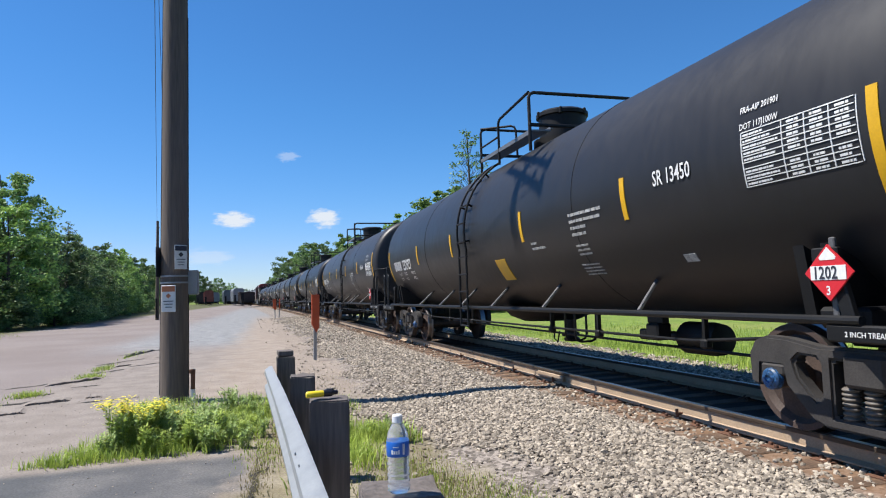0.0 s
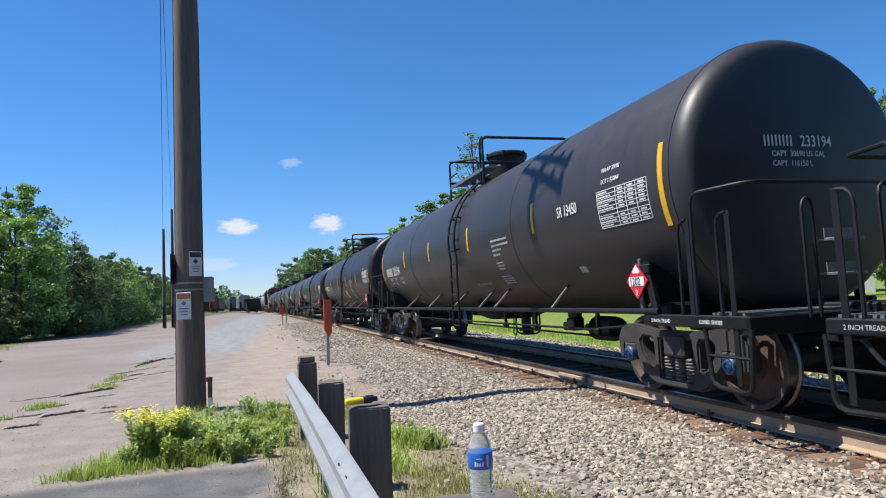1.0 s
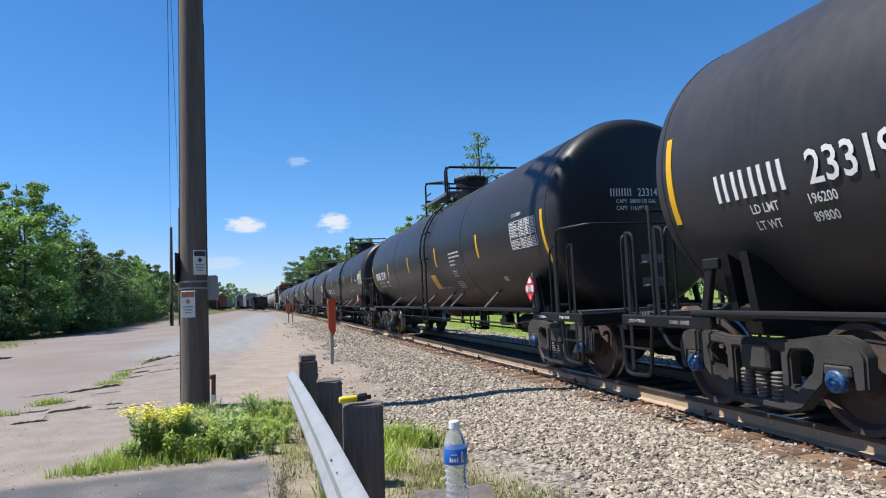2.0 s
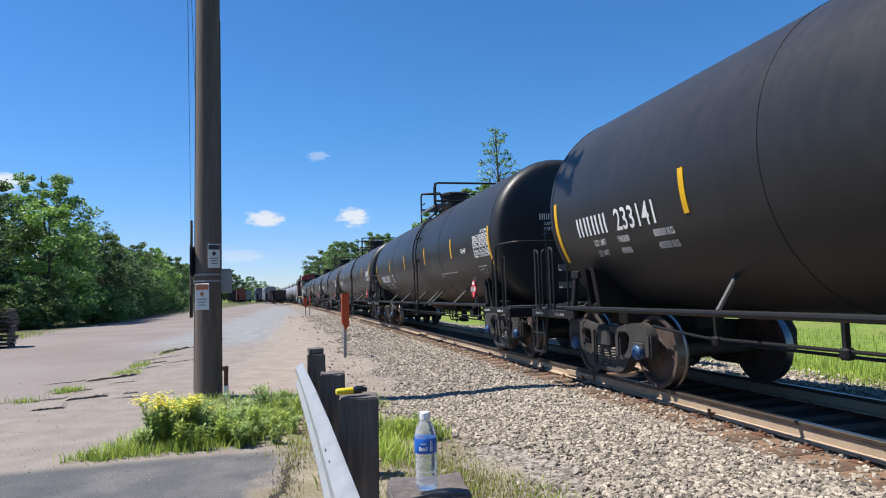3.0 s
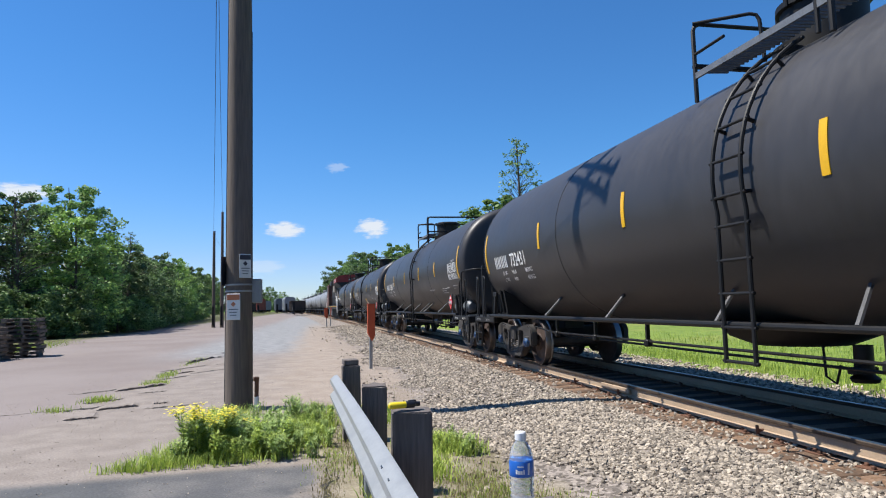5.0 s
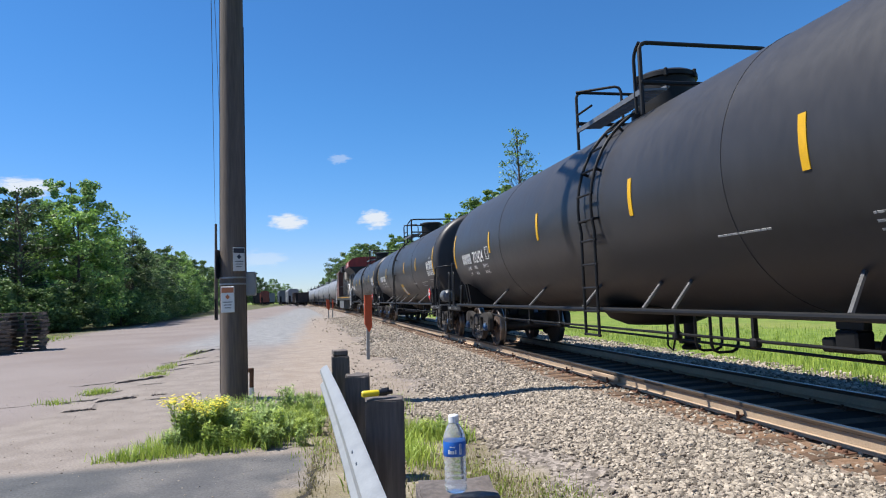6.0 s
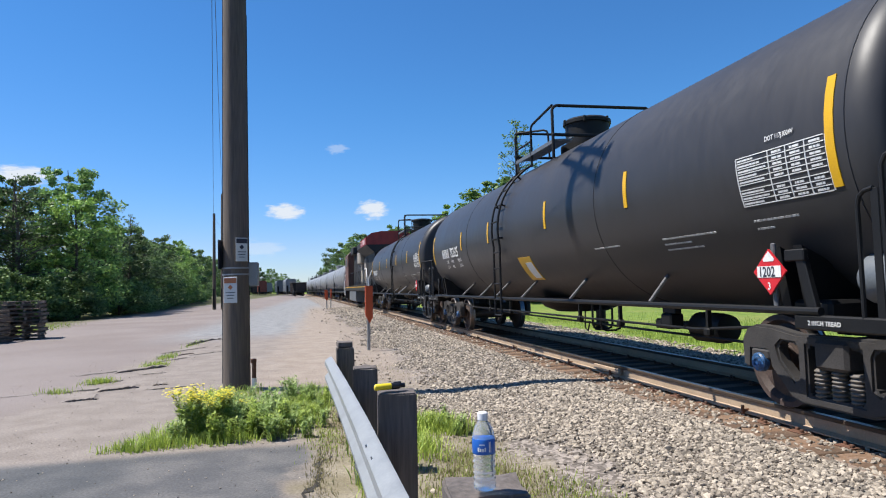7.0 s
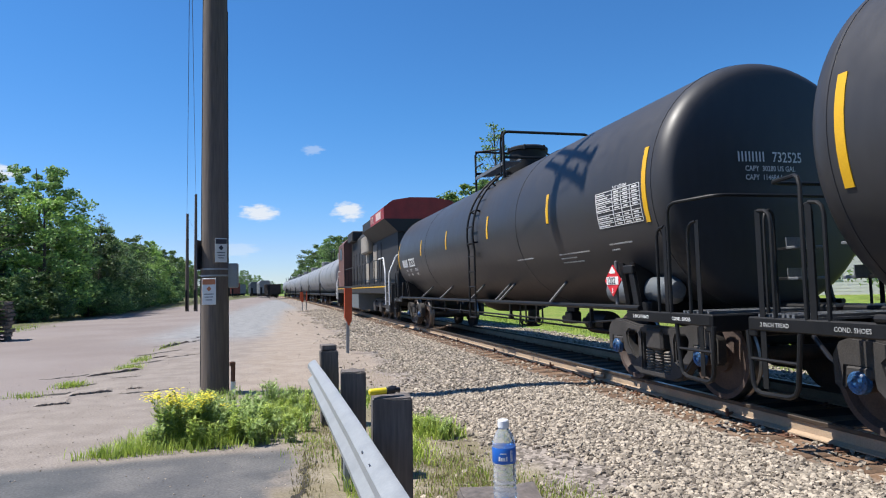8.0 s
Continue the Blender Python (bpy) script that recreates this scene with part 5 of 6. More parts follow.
# ---- markers and pipe ----
pipe = thing("steel_pipe", "short rusty steel pipe standing in weeds", "pipe", "", "", pose(-1.17, 10.35, 0))
part("stem", Geo().tube([(0, 0, -0.1), (0.01, 0, 0.47)], 0.032, 14), RUST, pipe)
part("cap", Geo().lathe([(0.040, 0.43), (0.044, 0.44), (0.044, 0.49), (0.001, 0.50)], 14, "z"), RUST, pipe)
part("foot", Geo().tube([(0.006, 0, -0.05), (0.008, 0, 0.2)], 0.036, 14), SIGNWHITE, pipe, "pale painted foot")


def marker(x, y, tall, wide, lean, label):
    """A marker post: an orange sleeve on a steel channel."""
    m = thing("marker_post", label, "marker post", "orange markers", "", pose(x, y, height(x, y), 0, lean, 10))
    part("channel", Geo().box((0, 0, tall * 0.35), (0.07, 0.012, tall * 0.72)).box((-0.035, 0.02, tall * 0.35), (0.008, 0.05, tall * 0.72)).box((0.035, 0.02, tall * 0.35), (0.008, 0.05, tall * 0.72)), GALV, m, "pale steel channel")
    part("sleeve", Geo().plate([(-wide / 2, tall * 0.55), (wide * 0.1, tall * 0.42), (wide / 2, tall * 0.5), (wide / 2, tall), (-wide / 2, tall)], "y", -0.05, 0.03), ORANGE, m, "faded orange plastic sleeve")
    return m


marker(1.04, 16.8, 1.66, 0.19, 1.0, "orange plastic marker on a steel post in ballast")
marker(0.22, 56.0, 1.6, 0.26, -2.0, "leaning orange plastic marker beside the track")
marker(0.55, 57.0, 1.6, 0.1, 2.0, "small orange plastic marker beside the track")

# ---- pallets ----
BOARD_TOP = Geo().box((0, 0, 0), (1.15, 0.11, 0.02), 0.003).mesh("board")
BOARD_LOW = Geo().box((0, 0, 0), (1.15, 0.11, 0.016), 0.003).mesh("board")


def pallet_stack(x, y, count, turn, seed, label):
    r = random.Random(seed)
    stack = thing("pallet_stack", label, "pallets", "pallet stacks", "", pose(x, y, 0, 0, 0, turn))
    for k in range(count):
        g = Geo()
        z = 0.145 * k
        for j in range(3):
            g.box((-0.5 + 0.5 * j, 0, 0.0585), (0.09, 1.1, 0.085), 0.006)
        layer = part("pallet", g, PALLET, stack, "", pose(r.uniform(-0.06, 0.06), r.uniform(-0.06, 0.06), z, 0, 0, r.uniform(-4, 4)))
        for j in range(6):
            part("board", BOARD_TOP, PALLET, layer, "", pose(0, -0.5 + 0.2 * j, 0.111))
        for j in range(3):
            part("board", BOARD_LOW, PALLET, layer, "", pose(0, -0.5 + 0.5 * j, 0.008))
    return stack


pallet_stack(-11.0, 26.6, 10, 12, 1, "stack of grey weathered wooden pallets on asphalt")
pallet_stack(-11.7, 25.0, 8, -6, 2, "stack of brown weathered wooden pallets on asphalt")
pallet_stack(-12.4, 27.2, 10, 4, 3, "tall stack of weathered wooden pallets beside grass")

# ---- far yard cars ----
def yard_car(name, x, y, turn, paint, tall, long, label, hollow=False):
    car = thing(name, label, "rail car", "parked yard cars", "", pose(x, y, 0.2, 0, 0, turn))
    if hollow:
        part("body", Geo().plate([(-1.2, 1.1), (1.2, 1.1), (1.55, tall), (-1.55, tall)], "y", -long / 2, long / 2), paint, car)
        part("top_rim", Geo().box((0, 0, tall), (3.3, long + 0.2, 0.14), 0.03), paint, car)
        for k in range(9):
            for s in (-1, 1):
                part("rib", Geo().box((s * 1.5, -long / 2 + long * k / 8, tall * 0.62), (0.12, 0.16, tall * 0.7), 0.02), paint, car)
    else:
        part("body", Geo().plate([(-1.5, 1.1), (1.5, 1.1), (1.5, tall - 0.5), (1.1, tall), (-1.1, tall), (-1.5, tall - 0.5)], "y", -long / 2, long / 2), paint, car)
        for k in range(7):
            part("rib", Geo().box((-1.52, -long / 2 + long * (k + 0.5) / 7, tall * 0.55), (0.08, 0.14, tall * 0.6), 0.02), paint, car)
    part("frame", Geo().box((0, 0, 0.95), (2.6, long + 1.0, 0.3), 0.03), BLACK2, car)
    for e in (-1, 1):
        part("ladder", Geo().box((-1.0, e * (long / 2 + 0.1), 1.9), (0.5, 0.06, 1.8), 0.01), BLACK2, car)
        bogie(car, e * long * 0.36)
    return car


YARDRED = mat("faded_red_yard_paint", (0.218, 0.0576, 0.0384), 0.7, vary=0.3, scale=1.5, bump=0.05)
YARDBROWN = mat("rusty_brown_yard_paint", (0.0384, 0.0288, 0.0256), 0.8, vary=0.35, scale=1.5, bump=0.05)
yard_car("boxcar", -21.5, 238, 6, YARDRED, 5.0, 15, "faded red boxcar parked in the distant yard")
yard_car("hopper_car", -23.5, 290, 6, GREY_TANK, 4.9, 16, "pale grey hopper car parked in the distant yard")
yard_car("hopper_car", -28.0, 300, 6, GREY, 4.9, 16, "dull grey hopper car parked in the distant yard")
yard_car("hopper_car", -13.9, 219, 6, GREY, 4.7, 16, "grey hopper car parked on a distant siding")
yard_car("hopper_car", -9.9, 197, 6, GREY_TANK, 4.7, 16, "pale hopper car parked on a distant siding")
yard_car("boxcar", -26.5, 262, 6, YARDBROWN, 4.8, 15, "dark brown boxcar parked in the distant yard")
yard_car("gondola_car", -5.65, 150, 5, YARDBROWN, 3.0, 11, "rusty brown open gondola car parked beside the line", True)


# ---- house beyond the lawn ----
def house(x, y, turn):
    """A small white house, seen between the cars only."""
    home = thing("house", "small white house with brown roof beyond the lawn", "house", "", "", pose(x, y, 0.3, 0, 0, turn))
    wall = part("wall", Geo().plate([(-2.6, -0.3), (2.6, -0.3), (2.6, 3.4), (0, 5.2), (-2.6, 3.4)], "y", -3.5, 3.5), SIDING, home, "white painted siding")
    for k in range(14):
        part("board", Geo().box((0, -3.515, 0.15 + 0.23 * k), (5.2, 0.03, 0.2), 0.006), SIDING, wall)
    for e in (-1, 1):
        part("roof", Geo().plate([(e * 2.95, 3.25), (e * 2.95, 3.37), (0, 5.42), (0, 5.26)], "y", -3.9, 3.9), ROOFING, home, "brown shingle roof")
    for px in (-1.3, 1.3):
        pane = part("window", Geo().box((px, -3.55, 1.7), (0.95, 0.05, 1.25), 0.01), SIGNWHITE, home)
        part("pane", Geo().box((px, -3.58, 1.7), (0.8, 0.02, 1.1)), PLASTIC_K, pane)


SIDING = mat("white_siding_paint", (0.52, 0.53, 0.53), 0.6, vary=0.08, scale=2, bump=0.05)
ROOFING = mat("brown_roof_shingle", (0.10, 0.06, 0.045), 0.9, vary=0.3, scale=4, bump=0.3)
house(40.0, 39.5, -46)

# ---- plants ----
def blades(name, places, low, high, wide, seed, material, label, lean=0.35):
    """Bent, tapered blades of grass in one mesh."""
    r = np.random.RandomState(seed)
    n = len(places)
    h, w, a = r.uniform(low, high, n), r.uniform(0.5, 1.2, n) * wide, r.uniform(0, 2 * np.pi, n)
    d = np.stack([np.cos(a), np.sin(a), np.zeros(n)], 1)
    e = np.stack([-d[:, 1], d[:, 0], np.zeros(n)], 1)
    bend = r.uniform(0.05, 1.0, n) * lean
    up = np.array([0, 0, 1.0])
    p1 = places + up * (h * 0.55)[:, None] + d * (h * bend * 0.35)[:, None]
    p2 = places + up * h[:, None] + d * (h * bend)[:, None]
    v = np.stack([places - e * w[:, None], places + e * w[:, None], p1 - e * (w * 0.7)[:, None], p1 + e * (w * 0.7)[:, None], p2], 1).reshape(-1, 3)
    k = np.arange(n)[:, None] * 5
    quads, tris = (np.array([0, 1, 3, 2]) + k).tolist(), (np.array([2, 3, 4]) + k).tolist()
    me = bpy.data.meshes.new(name)
    me.from_pydata(v.tolist(), [], quads + tris)
    return tagged(part(name, me, material), label, "grass", "", "stuff")


def scatter(n, blobs, seed):
    """Places on the ground in soft round blobs (x, y, rx, ry, weight)."""
    r = np.random.RandomState(seed)
    w = np.array([b[4] for b in blobs], float)
    which = r.choice(len(blobs), n, p=w / w.sum())
    g = np.clip(r.normal(size=(n, 2)) * 0.5, -1.1, 1.1)
    b = np.array([q[:4] for q in blobs])[which]
    x, y = b[:, 0] + g[:, 0] * b[:, 2], b[:, 1] + g[:, 1] * b[:, 3]
    return np.stack([x, y, [height(p, q) - 0.005 for p, q in zip(x, y)]], 1)


blades("weed_grass", scatter(9000, [(-1.3, 7.35, 0.6, 0.5, 5), (-0.7, 7.9, 0.5, 0.9, 4), (-0.35, 8.9, 0.4, 1.3, 3), (-1.85, 6.95, 0.3, 0.2, 0.8), (-1.5, 9.8, 0.5, 0.8, 1.5)], 1), 0.04, 0.17, 0.005, 2, BLADE, "bright green weeds and grass round the pole", 0.9)
blades("verge_tuft", scatter(3200, [(1.15, 7.2, 0.36, 0.35, 4), (0.75, 6.4, 0.25, 0.7, 2), (0.7, 9.2, 0.4, 0.8, 1.2), (0.25, 5.4, 0.14, 1.2, 1)], 3), 0.05, 0.20, 0.006, 4, BLADE, "bright green grass tuft at the ballast edge", 0.9)
blades("dry_grass", scatter(9500, [(1.2, 5.2, 0.55, 1.3, 5), (1.75, 4.3, 0.3, 0.9, 2), (0.7, 3.8, 0.35, 1.2, 2), (0.1, 7.2, 0.3, 1.2, 1.5), (-0.15, 5.6, 0.12, 1.2, 0.8), (1.0, 11.5, 0.5, 3.0, 0.6)], 5), 0.015, 0.06, 0.004, 6, BLADE_DRY, "thin dry yellow grass on bare soil", 0.6)
blades("low_green", scatter(4200, [(1.2, 5.2, 0.5, 1.2, 4), (1.8, 4.6, 0.25, 0.7, 2), (0.6, 4.2, 0.3, 0.9, 1.5), (-0.1, 6.8, 0.25, 0.8, 1)], 7), 0.015, 0.055, 0.005, 8, BLADE, "short green grass among dry soil")
blades("crack_grass", scatter(1500, [(-3.65, 14.8, 0.25, 0.5, 2), (-4.0, 12.4, 0.25, 0.35, 2), (-3.8, 16.5, 0.2, 0.8, 1.5), (-3.9, 20.5, 0.2, 1.5, 1), (-2.1, 6.9, 0.25, 0.1, 0.6), (-4.3, 11.3, 0.3, 0.2, 0.7)], 9), 0.03, 0.12, 0.006, 10, BLADE, "grass growing along the broken asphalt edge", 0.7)
blades("verge_grass", scatter(14000, [(9.0, 8, 0.8, 4, 2), (9.2, 15, 0.8, 6, 2), (10.5, 10, 1.6, 6, 2), (9.4, 26, 0.9, 8, 1.5), (12.5, 16, 2.5, 9, 2)], 11), 0.04, 0.2, 0.007, 12, BLADE, "tall green grass on the verge behind the track")
blades("lot_edge_grass", scatter(2500, [(-14.2, 33, 1.5, 5, 2), (-13.2, 30, 0.8, 2, 1)], 13), 0.05, 0.2, 0.012, 14, BLADE, "green grass at the edge of the yard")


def weed(seed, tall, flowers, foliage=None):
    """A leafy weed: stems, many narrow leaves and, on some, yellow heads."""
    r = random.Random(seed)
    plant = thing("flowering_weed" if flowers else "leafy_weed", "green weed with yellow flower heads" if flowers else "grey-green leafy weed beside the pole", "weed", "weeds round the pole")
    stems, leaves, heads = Geo(), Geo(), Geo()
    for k in range(6):
        a, lean = r.uniform(0, 6.28), r.uniform(0.05, 0.35)
        h = tall * r.uniform(0.75, 1.05)
        def at(t):
            return Vector((0.05 * math.cos(a * 3) + math.cos(a) * lean * h * t * t, 0.05 * math.sin(a * 3) + math.sin(a) * lean * h * t * t, h * t))
        stems.tube([at(0), at(0.35), at(0.7), at(1)], [0.005, 0.004, 0.003, 0.002], 5)
        for j in range(44):
            t, b, size = r.uniform(0.04, 0.98), r.uniform(0, 6.28), r.uniform(0.035, 0.10)
            p = at(t)
            d = Vector((math.cos(b), math.sin(b), r.uniform(-0.1, 0.8))).normalized()
            e = d.cross(Vector((0, 0, 1))).normalized() * size * 0.15
            leaves.add([p, p + d * size * 0.5 + e, p + d * size, p + d * size * 0.5 - e], [(0, 1, 2, 3)])
        if flowers:
            for j in range(20):
                p = at(1) + Vector((r.gauss(0, 0.045), r.gauss(0, 0.045), r.gauss(0.0, 0.022)))
                s, t = r.uniform(0.010, 0.017), r.uniform(0, 1)
                heads.add([p + Vector((math.cos(t + q) * s, math.sin(t + q) * s, 0.003 * (q % 2))) for q in (0, 1.05, 2.1, 3.14, 4.19, 5.24)] + [p + Vector((0, 0, 0.006))], [(i, (i + 1) % 6, 6) for i in range(6)])
    tagged(part("stem", stems, foliage or WEED_LEAF, plant), kind="stuff")
    tagged(part("leaf_mass", leaves, foliage or BLADE, plant, "narrow grey-green leaves"), kind="stuff")
    if flowers:
        tagged(part("blossom", heads, PETAL, plant, "small yellow flower heads"), kind="stuff")
    return plant


rng = random.Random(8)
bloom = [weed(20 + k, 0.50, True) for k in range(2)]
leafy = [weed(30 + k, 0.42, False, (WEED_LEAF, BLADE, WEED_LEAF)[k]) for k in range(3)]
spots = [(-1.60, 7.3), (-1.46, 7.35), (-1.38, 7.2), (-1.12, 7.4), (-1.22, 7.3)]
for k, (x, y) in enumerate(spots):
    m = pose(x, y, height(x, y) - 0.01, 0, 0, rng.uniform(0, 360)) @ Matrix.Scale(rng.uniform(0.85, 1.05), 4)
    if k < 2:
        bloom[k].matrix_basis = m
    else:
        copy_thing(bloom[k % 2], m @ Matrix.Scale(1 / bloom[k % 2].scale[0], 4))
for k in range(150):
    x, y = max(-1.65, rng.gauss(-1.0, 0.38)), rng.gauss(7.6, 0.5)
    if k % 4 == 3:
        x, y = rng.uniform(-0.6, -0.05), rng.uniform(7.4, 10.0)
    if k % 8 == 1:
        x, y = rng.gauss(1.15, 0.25), rng.gauss(7.1, 0.25)
    y = max(y, 6.8 + 0.3 * rng.random())
    m = pose(x, y, height(x, y) - 0.01, 0, 0, rng.uniform(0, 360)) @ Matrix.Scale(rng.uniform(0.5, 1.0) * (0.6 if k % 8 == 1 or x > -0.55 else 1), 4)
    if k < 3:
        leafy[k].matrix_basis = m
    else:
        copy_thing(leafy[k % 3], m @ Matrix.Scale(1 / leafy[k % 3].scale[0], 4))


# ---- trees ----
def tree(name, label, tall, wide, seed, leafmat, low=0.15, clumps=70, leaf=0.17, per=75, bare=False, taper=0.15):
    """Trunk and limbs that fork, with clumps of small leaves at the twigs."""
    r = random.Random(seed)
    t = thing(name, label, "tree", "trees and shrubs")
    wood, tips = Geo(), []
    lean = (r.uniform(-0.03, 0.03) * tall, r.uniform(-0.03, 0.03) * tall)
    def spine(k):
        return Vector((lean[0] * k, lean[1] * k, tall * 0.93 * k)) + Vector((0.12 * math.sin(5 * k + seed), 0.12 * math.cos(4 * k + seed), 0)) * k
    r0 = tall * 0.013 + 0.04
    wood.tube([spine(k / 8) for k in range(9)], [r0 * (1 - 0.88 * k / 8) for k in range(9)], 9)
    for j in range(clumps):
        k = low + (1 - low) * ((j + r.random()) / clumps)
        base = spine(max(0.05, k - 0.10))
        a = j * 2.4 + r.uniform(-0.5, 0.5)
        reach = wide * (1 - abs(k - 0.42) ** 1.7 * (1.2 if k > 0.42 else 0.9)) * r.uniform(0.35, 1.08) * (1 - taper * max(0, k - 0.4))
        tip = base + Vector((math.cos(a) * reach, math.sin(a) * reach, tall * r.uniform(0.02, 0.13)))
        mid = base * 0.5 + tip * 0.5 + Vector((0, 0, 0.06 * reach))
        if j % 2 == 0 or bare:
            wood.tube([base, mid, tip], [r0 * 0.28 * (1.1 - k), r0 * 0.17 * (1.1 - k) + 0.006, 0.008], 5)
        tips.append((tip, max(0.32, reach * 0.34)))
    part("trunk", wood, BARK, t, "grey-brown trunk and limbs")
    rs = np.random.RandomState(seed)
    pts = []
    for tip, rad in tips:
        n = int(per * r.uniform(0.5, 1.3))
        g = rs.normal(size=(n, 3))
        g /= np.linalg.norm(g, axis=1)[:, None]
        g *= (rs.rand(n, 1) ** 0.45) * rad
        g[:, 2] *= 0.62
        pts.append(g + np.array(tip))
    pts = np.concatenate(pts)
    pts = pts[pts[:, 2] > 0.05]
    n = len(pts)
    d = rs.normal(size=(n, 3))
    d[:, 2] *= 0.6
    d /= np.linalg.norm(d, axis=1)[:, None]
    e = np.cross(d, rs.normal(size=(n, 3)))
    e /= np.linalg.norm(e, axis=1)[:, None]
    s = rs.uniform(0.6, 1.3, (n, 1)) * leaf
    q = np.stack([pts - d * s, pts + e * s * 0.55, pts + d * s, pts - e * s * 0.55], 1).reshape(-1, 3)
    me = bpy.data.meshes.new("crown")
    me.from_pydata(q.tolist(), [], (np.arange(n)[:, None] * 4 + np.arange(4)).tolist())
    part("crown", me, leafmat, t, "loose crown of small leaves")
    return t


def plant(source, first, x, y, size, turn):
    m = pose(x, y, height(x, y) - 0.05, 0, 0, turn) @ Matrix.Scale(size, 4)
    if first:
        source.matrix_basis = m
        return source
    return copy_thing(source, m @ Matrix.Scale(1 / source.scale[0], 4))


rng = random.Random(21)
maple = tree("broadleaf_tree", "full broadleaf tree with bright green leaves", 9.0, 3.0, 41, LEAF_C, 0.08, 105, 0.12, 125)
ash = tree("broadleaf_tree", "tall broadleaf tree with mid-green leaves", 10.5, 3.2, 42, LEAF_A, 0.12, 115, 0.12, 120)
oak = tree("broadleaf_tree", "dark green broadleaf tree in the tree line", 8.0, 3.0, 43, LEAF_B, 0.06, 95, 0.12, 125)
thin = tree("sparse_tree", "sparse tree with thin high crown and bare twigs", 14.0, 3.6, 44, LEAF_A, 0.36, 120, 0.10, 17, True, 1.15)
shrub = tree("shrub", "dense green shrub at the foot of the trees", 3.2, 2.0, 45, LEAF_A, 0.02, 60, 0.10, 120)
dead = tree("bare_tree", "grey half-dead tree with many bare twigs", 9.0, 2.6, 46, LEAF_B, 0.25, 110, 0.10, 9, True)
PLANTING = [
    (maple, -17.6, 50.5, 0.92), (ash, -21.5, 50.0, 0.98), (ash, -19.0, 54.0, 1.0), (dead, -20.0, 47.2, 0.93), (oak, -24.0, 48.0, 1.1), (ash, -26.5, 51.0, 1.0), (maple, -23.0, 45.0, 0.75),
    (oak, -16.6, 58.5, 0.78), (oak, -17.5, 63.0, 0.85), (ash, -18.5, 67.0, 0.78), (thin, -16.9, 61.0, 0.62), (oak, -17.8, 71.0, 0.9), (maple, -19.5, 82.0, 0.82), (oak, -21.0, 88.0, 0.9), (maple, -21.5, 97.0, 0.85), (oak, -23.5, 108.0, 0.95), (ash, -25.0, 120.0, 0.9),
    (oak, -18.8, 76.0, 1.05), (maple, -20.5, 92.0, 1.05), (oak, -20.2, 84.0, 1.0), (maple, -22.0, 103.0, 1.05), (oak, -22.8, 114.0, 1.15), (ash, -23.6, 128.0, 0.95), (maple, -24.6, 142.0, 1.1), (oak, -26.0, 158.0, 1.2), (shrub, -20.0, 99.0, 1.2), (shrub, -21.4, 110.0, 1.3), (shrub, -22.4, 122.0, 1.3), (shrub, -16.9, 70.0, 1.0), (shrub, -17.6, 74.0, 1.0),
    (oak, -29.0, 56.0, 1.2), (ash, -30.0, 47.0, 1.1), (oak, -27.5, 42.0, 1.1), (maple, -31.0, 40.0, 1.1), (ash, -26.0, 60.0, 1.1), (oak, -25.0, 70.0, 1.0), (ash, -27.0, 80.0, 1.0), (oak, -28.5, 95.0, 1.1),
    (shrub, -17.0, 47.5, 0.9), (shrub, -19.2, 45.2, 0.9), (shrub, -21.6, 43.0, 1.0), (shrub, -15.9, 54.5, 0.8), (shrub, -16.0, 60.0, 0.9), (shrub, -16.6, 66.0, 0.8), (shrub, -24.0, 41.0, 1.0), (shrub, -18.6, 78.0, 0.9), (shrub, -15.7, 57.0, 0.7), (shrub, -20.5, 44.0, 1.1), (shrub, -18.0, 46.4, 0.8), (shrub, -19.5, 90.0, 1.0), (shrub, -26.0, 38.5, 1.1),
    (thin, 15.9, 50.0, 1.10), (maple, 13.6, 50.5, 1.22), (maple, 15.0, 49.0, 1.12), (shrub, 16.4, 49.0, 3.3), (oak, 15.4, 52.0, 1.1), (thin, 17.6, 51.0, 0.85), (maple, 12.6, 62.0, 1.12), (oak, 14.0, 70.0, 1.1), (maple, 19.0, 55.0, 1.0),
    (maple, 35.5, 26.0, 1.35), (ash, 35.0, 29.0, 1.2), (oak, 40.0, 22.0, 1.3), (maple, 36.0, 17.0, 1.1), (oak, 26.0, 60.0, 1.1), (ash, 34.0, 45.0, 1.1),
    (oak, 12.0, 170, 2.05), (ash, 10.0, 190, 1.8), (oak, 8.0, 215, 2.2), (ash, 14.0, 205, 1.9), (oak, 5.5, 240, 2.2), (oak, 11.0, 240, 2.0), (ash, 3.0, 262, 1.5), (oak, 16.0, 150, 1.9), (maple, 15.0, 130, 1.7), (ash, 13.5, 112, 1.2), (oak, 0.5, 285, 1.5), (thin, 9.0, 205, 1.35), (thin, 7.4, 206, 1.2),
    (oak, -46, 330, 2.2), (oak, -40, 340, 2.1), (oak, -34, 350, 1.9), (oak, -28, 365, 1.8), (ash, -52, 325, 1.9), (ash, -37, 345, 1.8), (ash, -22, 380, 1.2), (oak, -15, 390, 1.1), (oak, -58, 320, 1.7),
]
seen_kinds = []
for source, x, y, size in PLANTING:
    size *= (1.2 if x > -20.5 else 1.06) if x < -14 and y < 60 else (1.03 if x < -14 and y < 170 else 1.0)
    plant(source, source not in seen_kinds, x, y, size * rng.uniform(0.95, 1.05), rng.uniform(0, 360))
    seen_kinds.append(source)


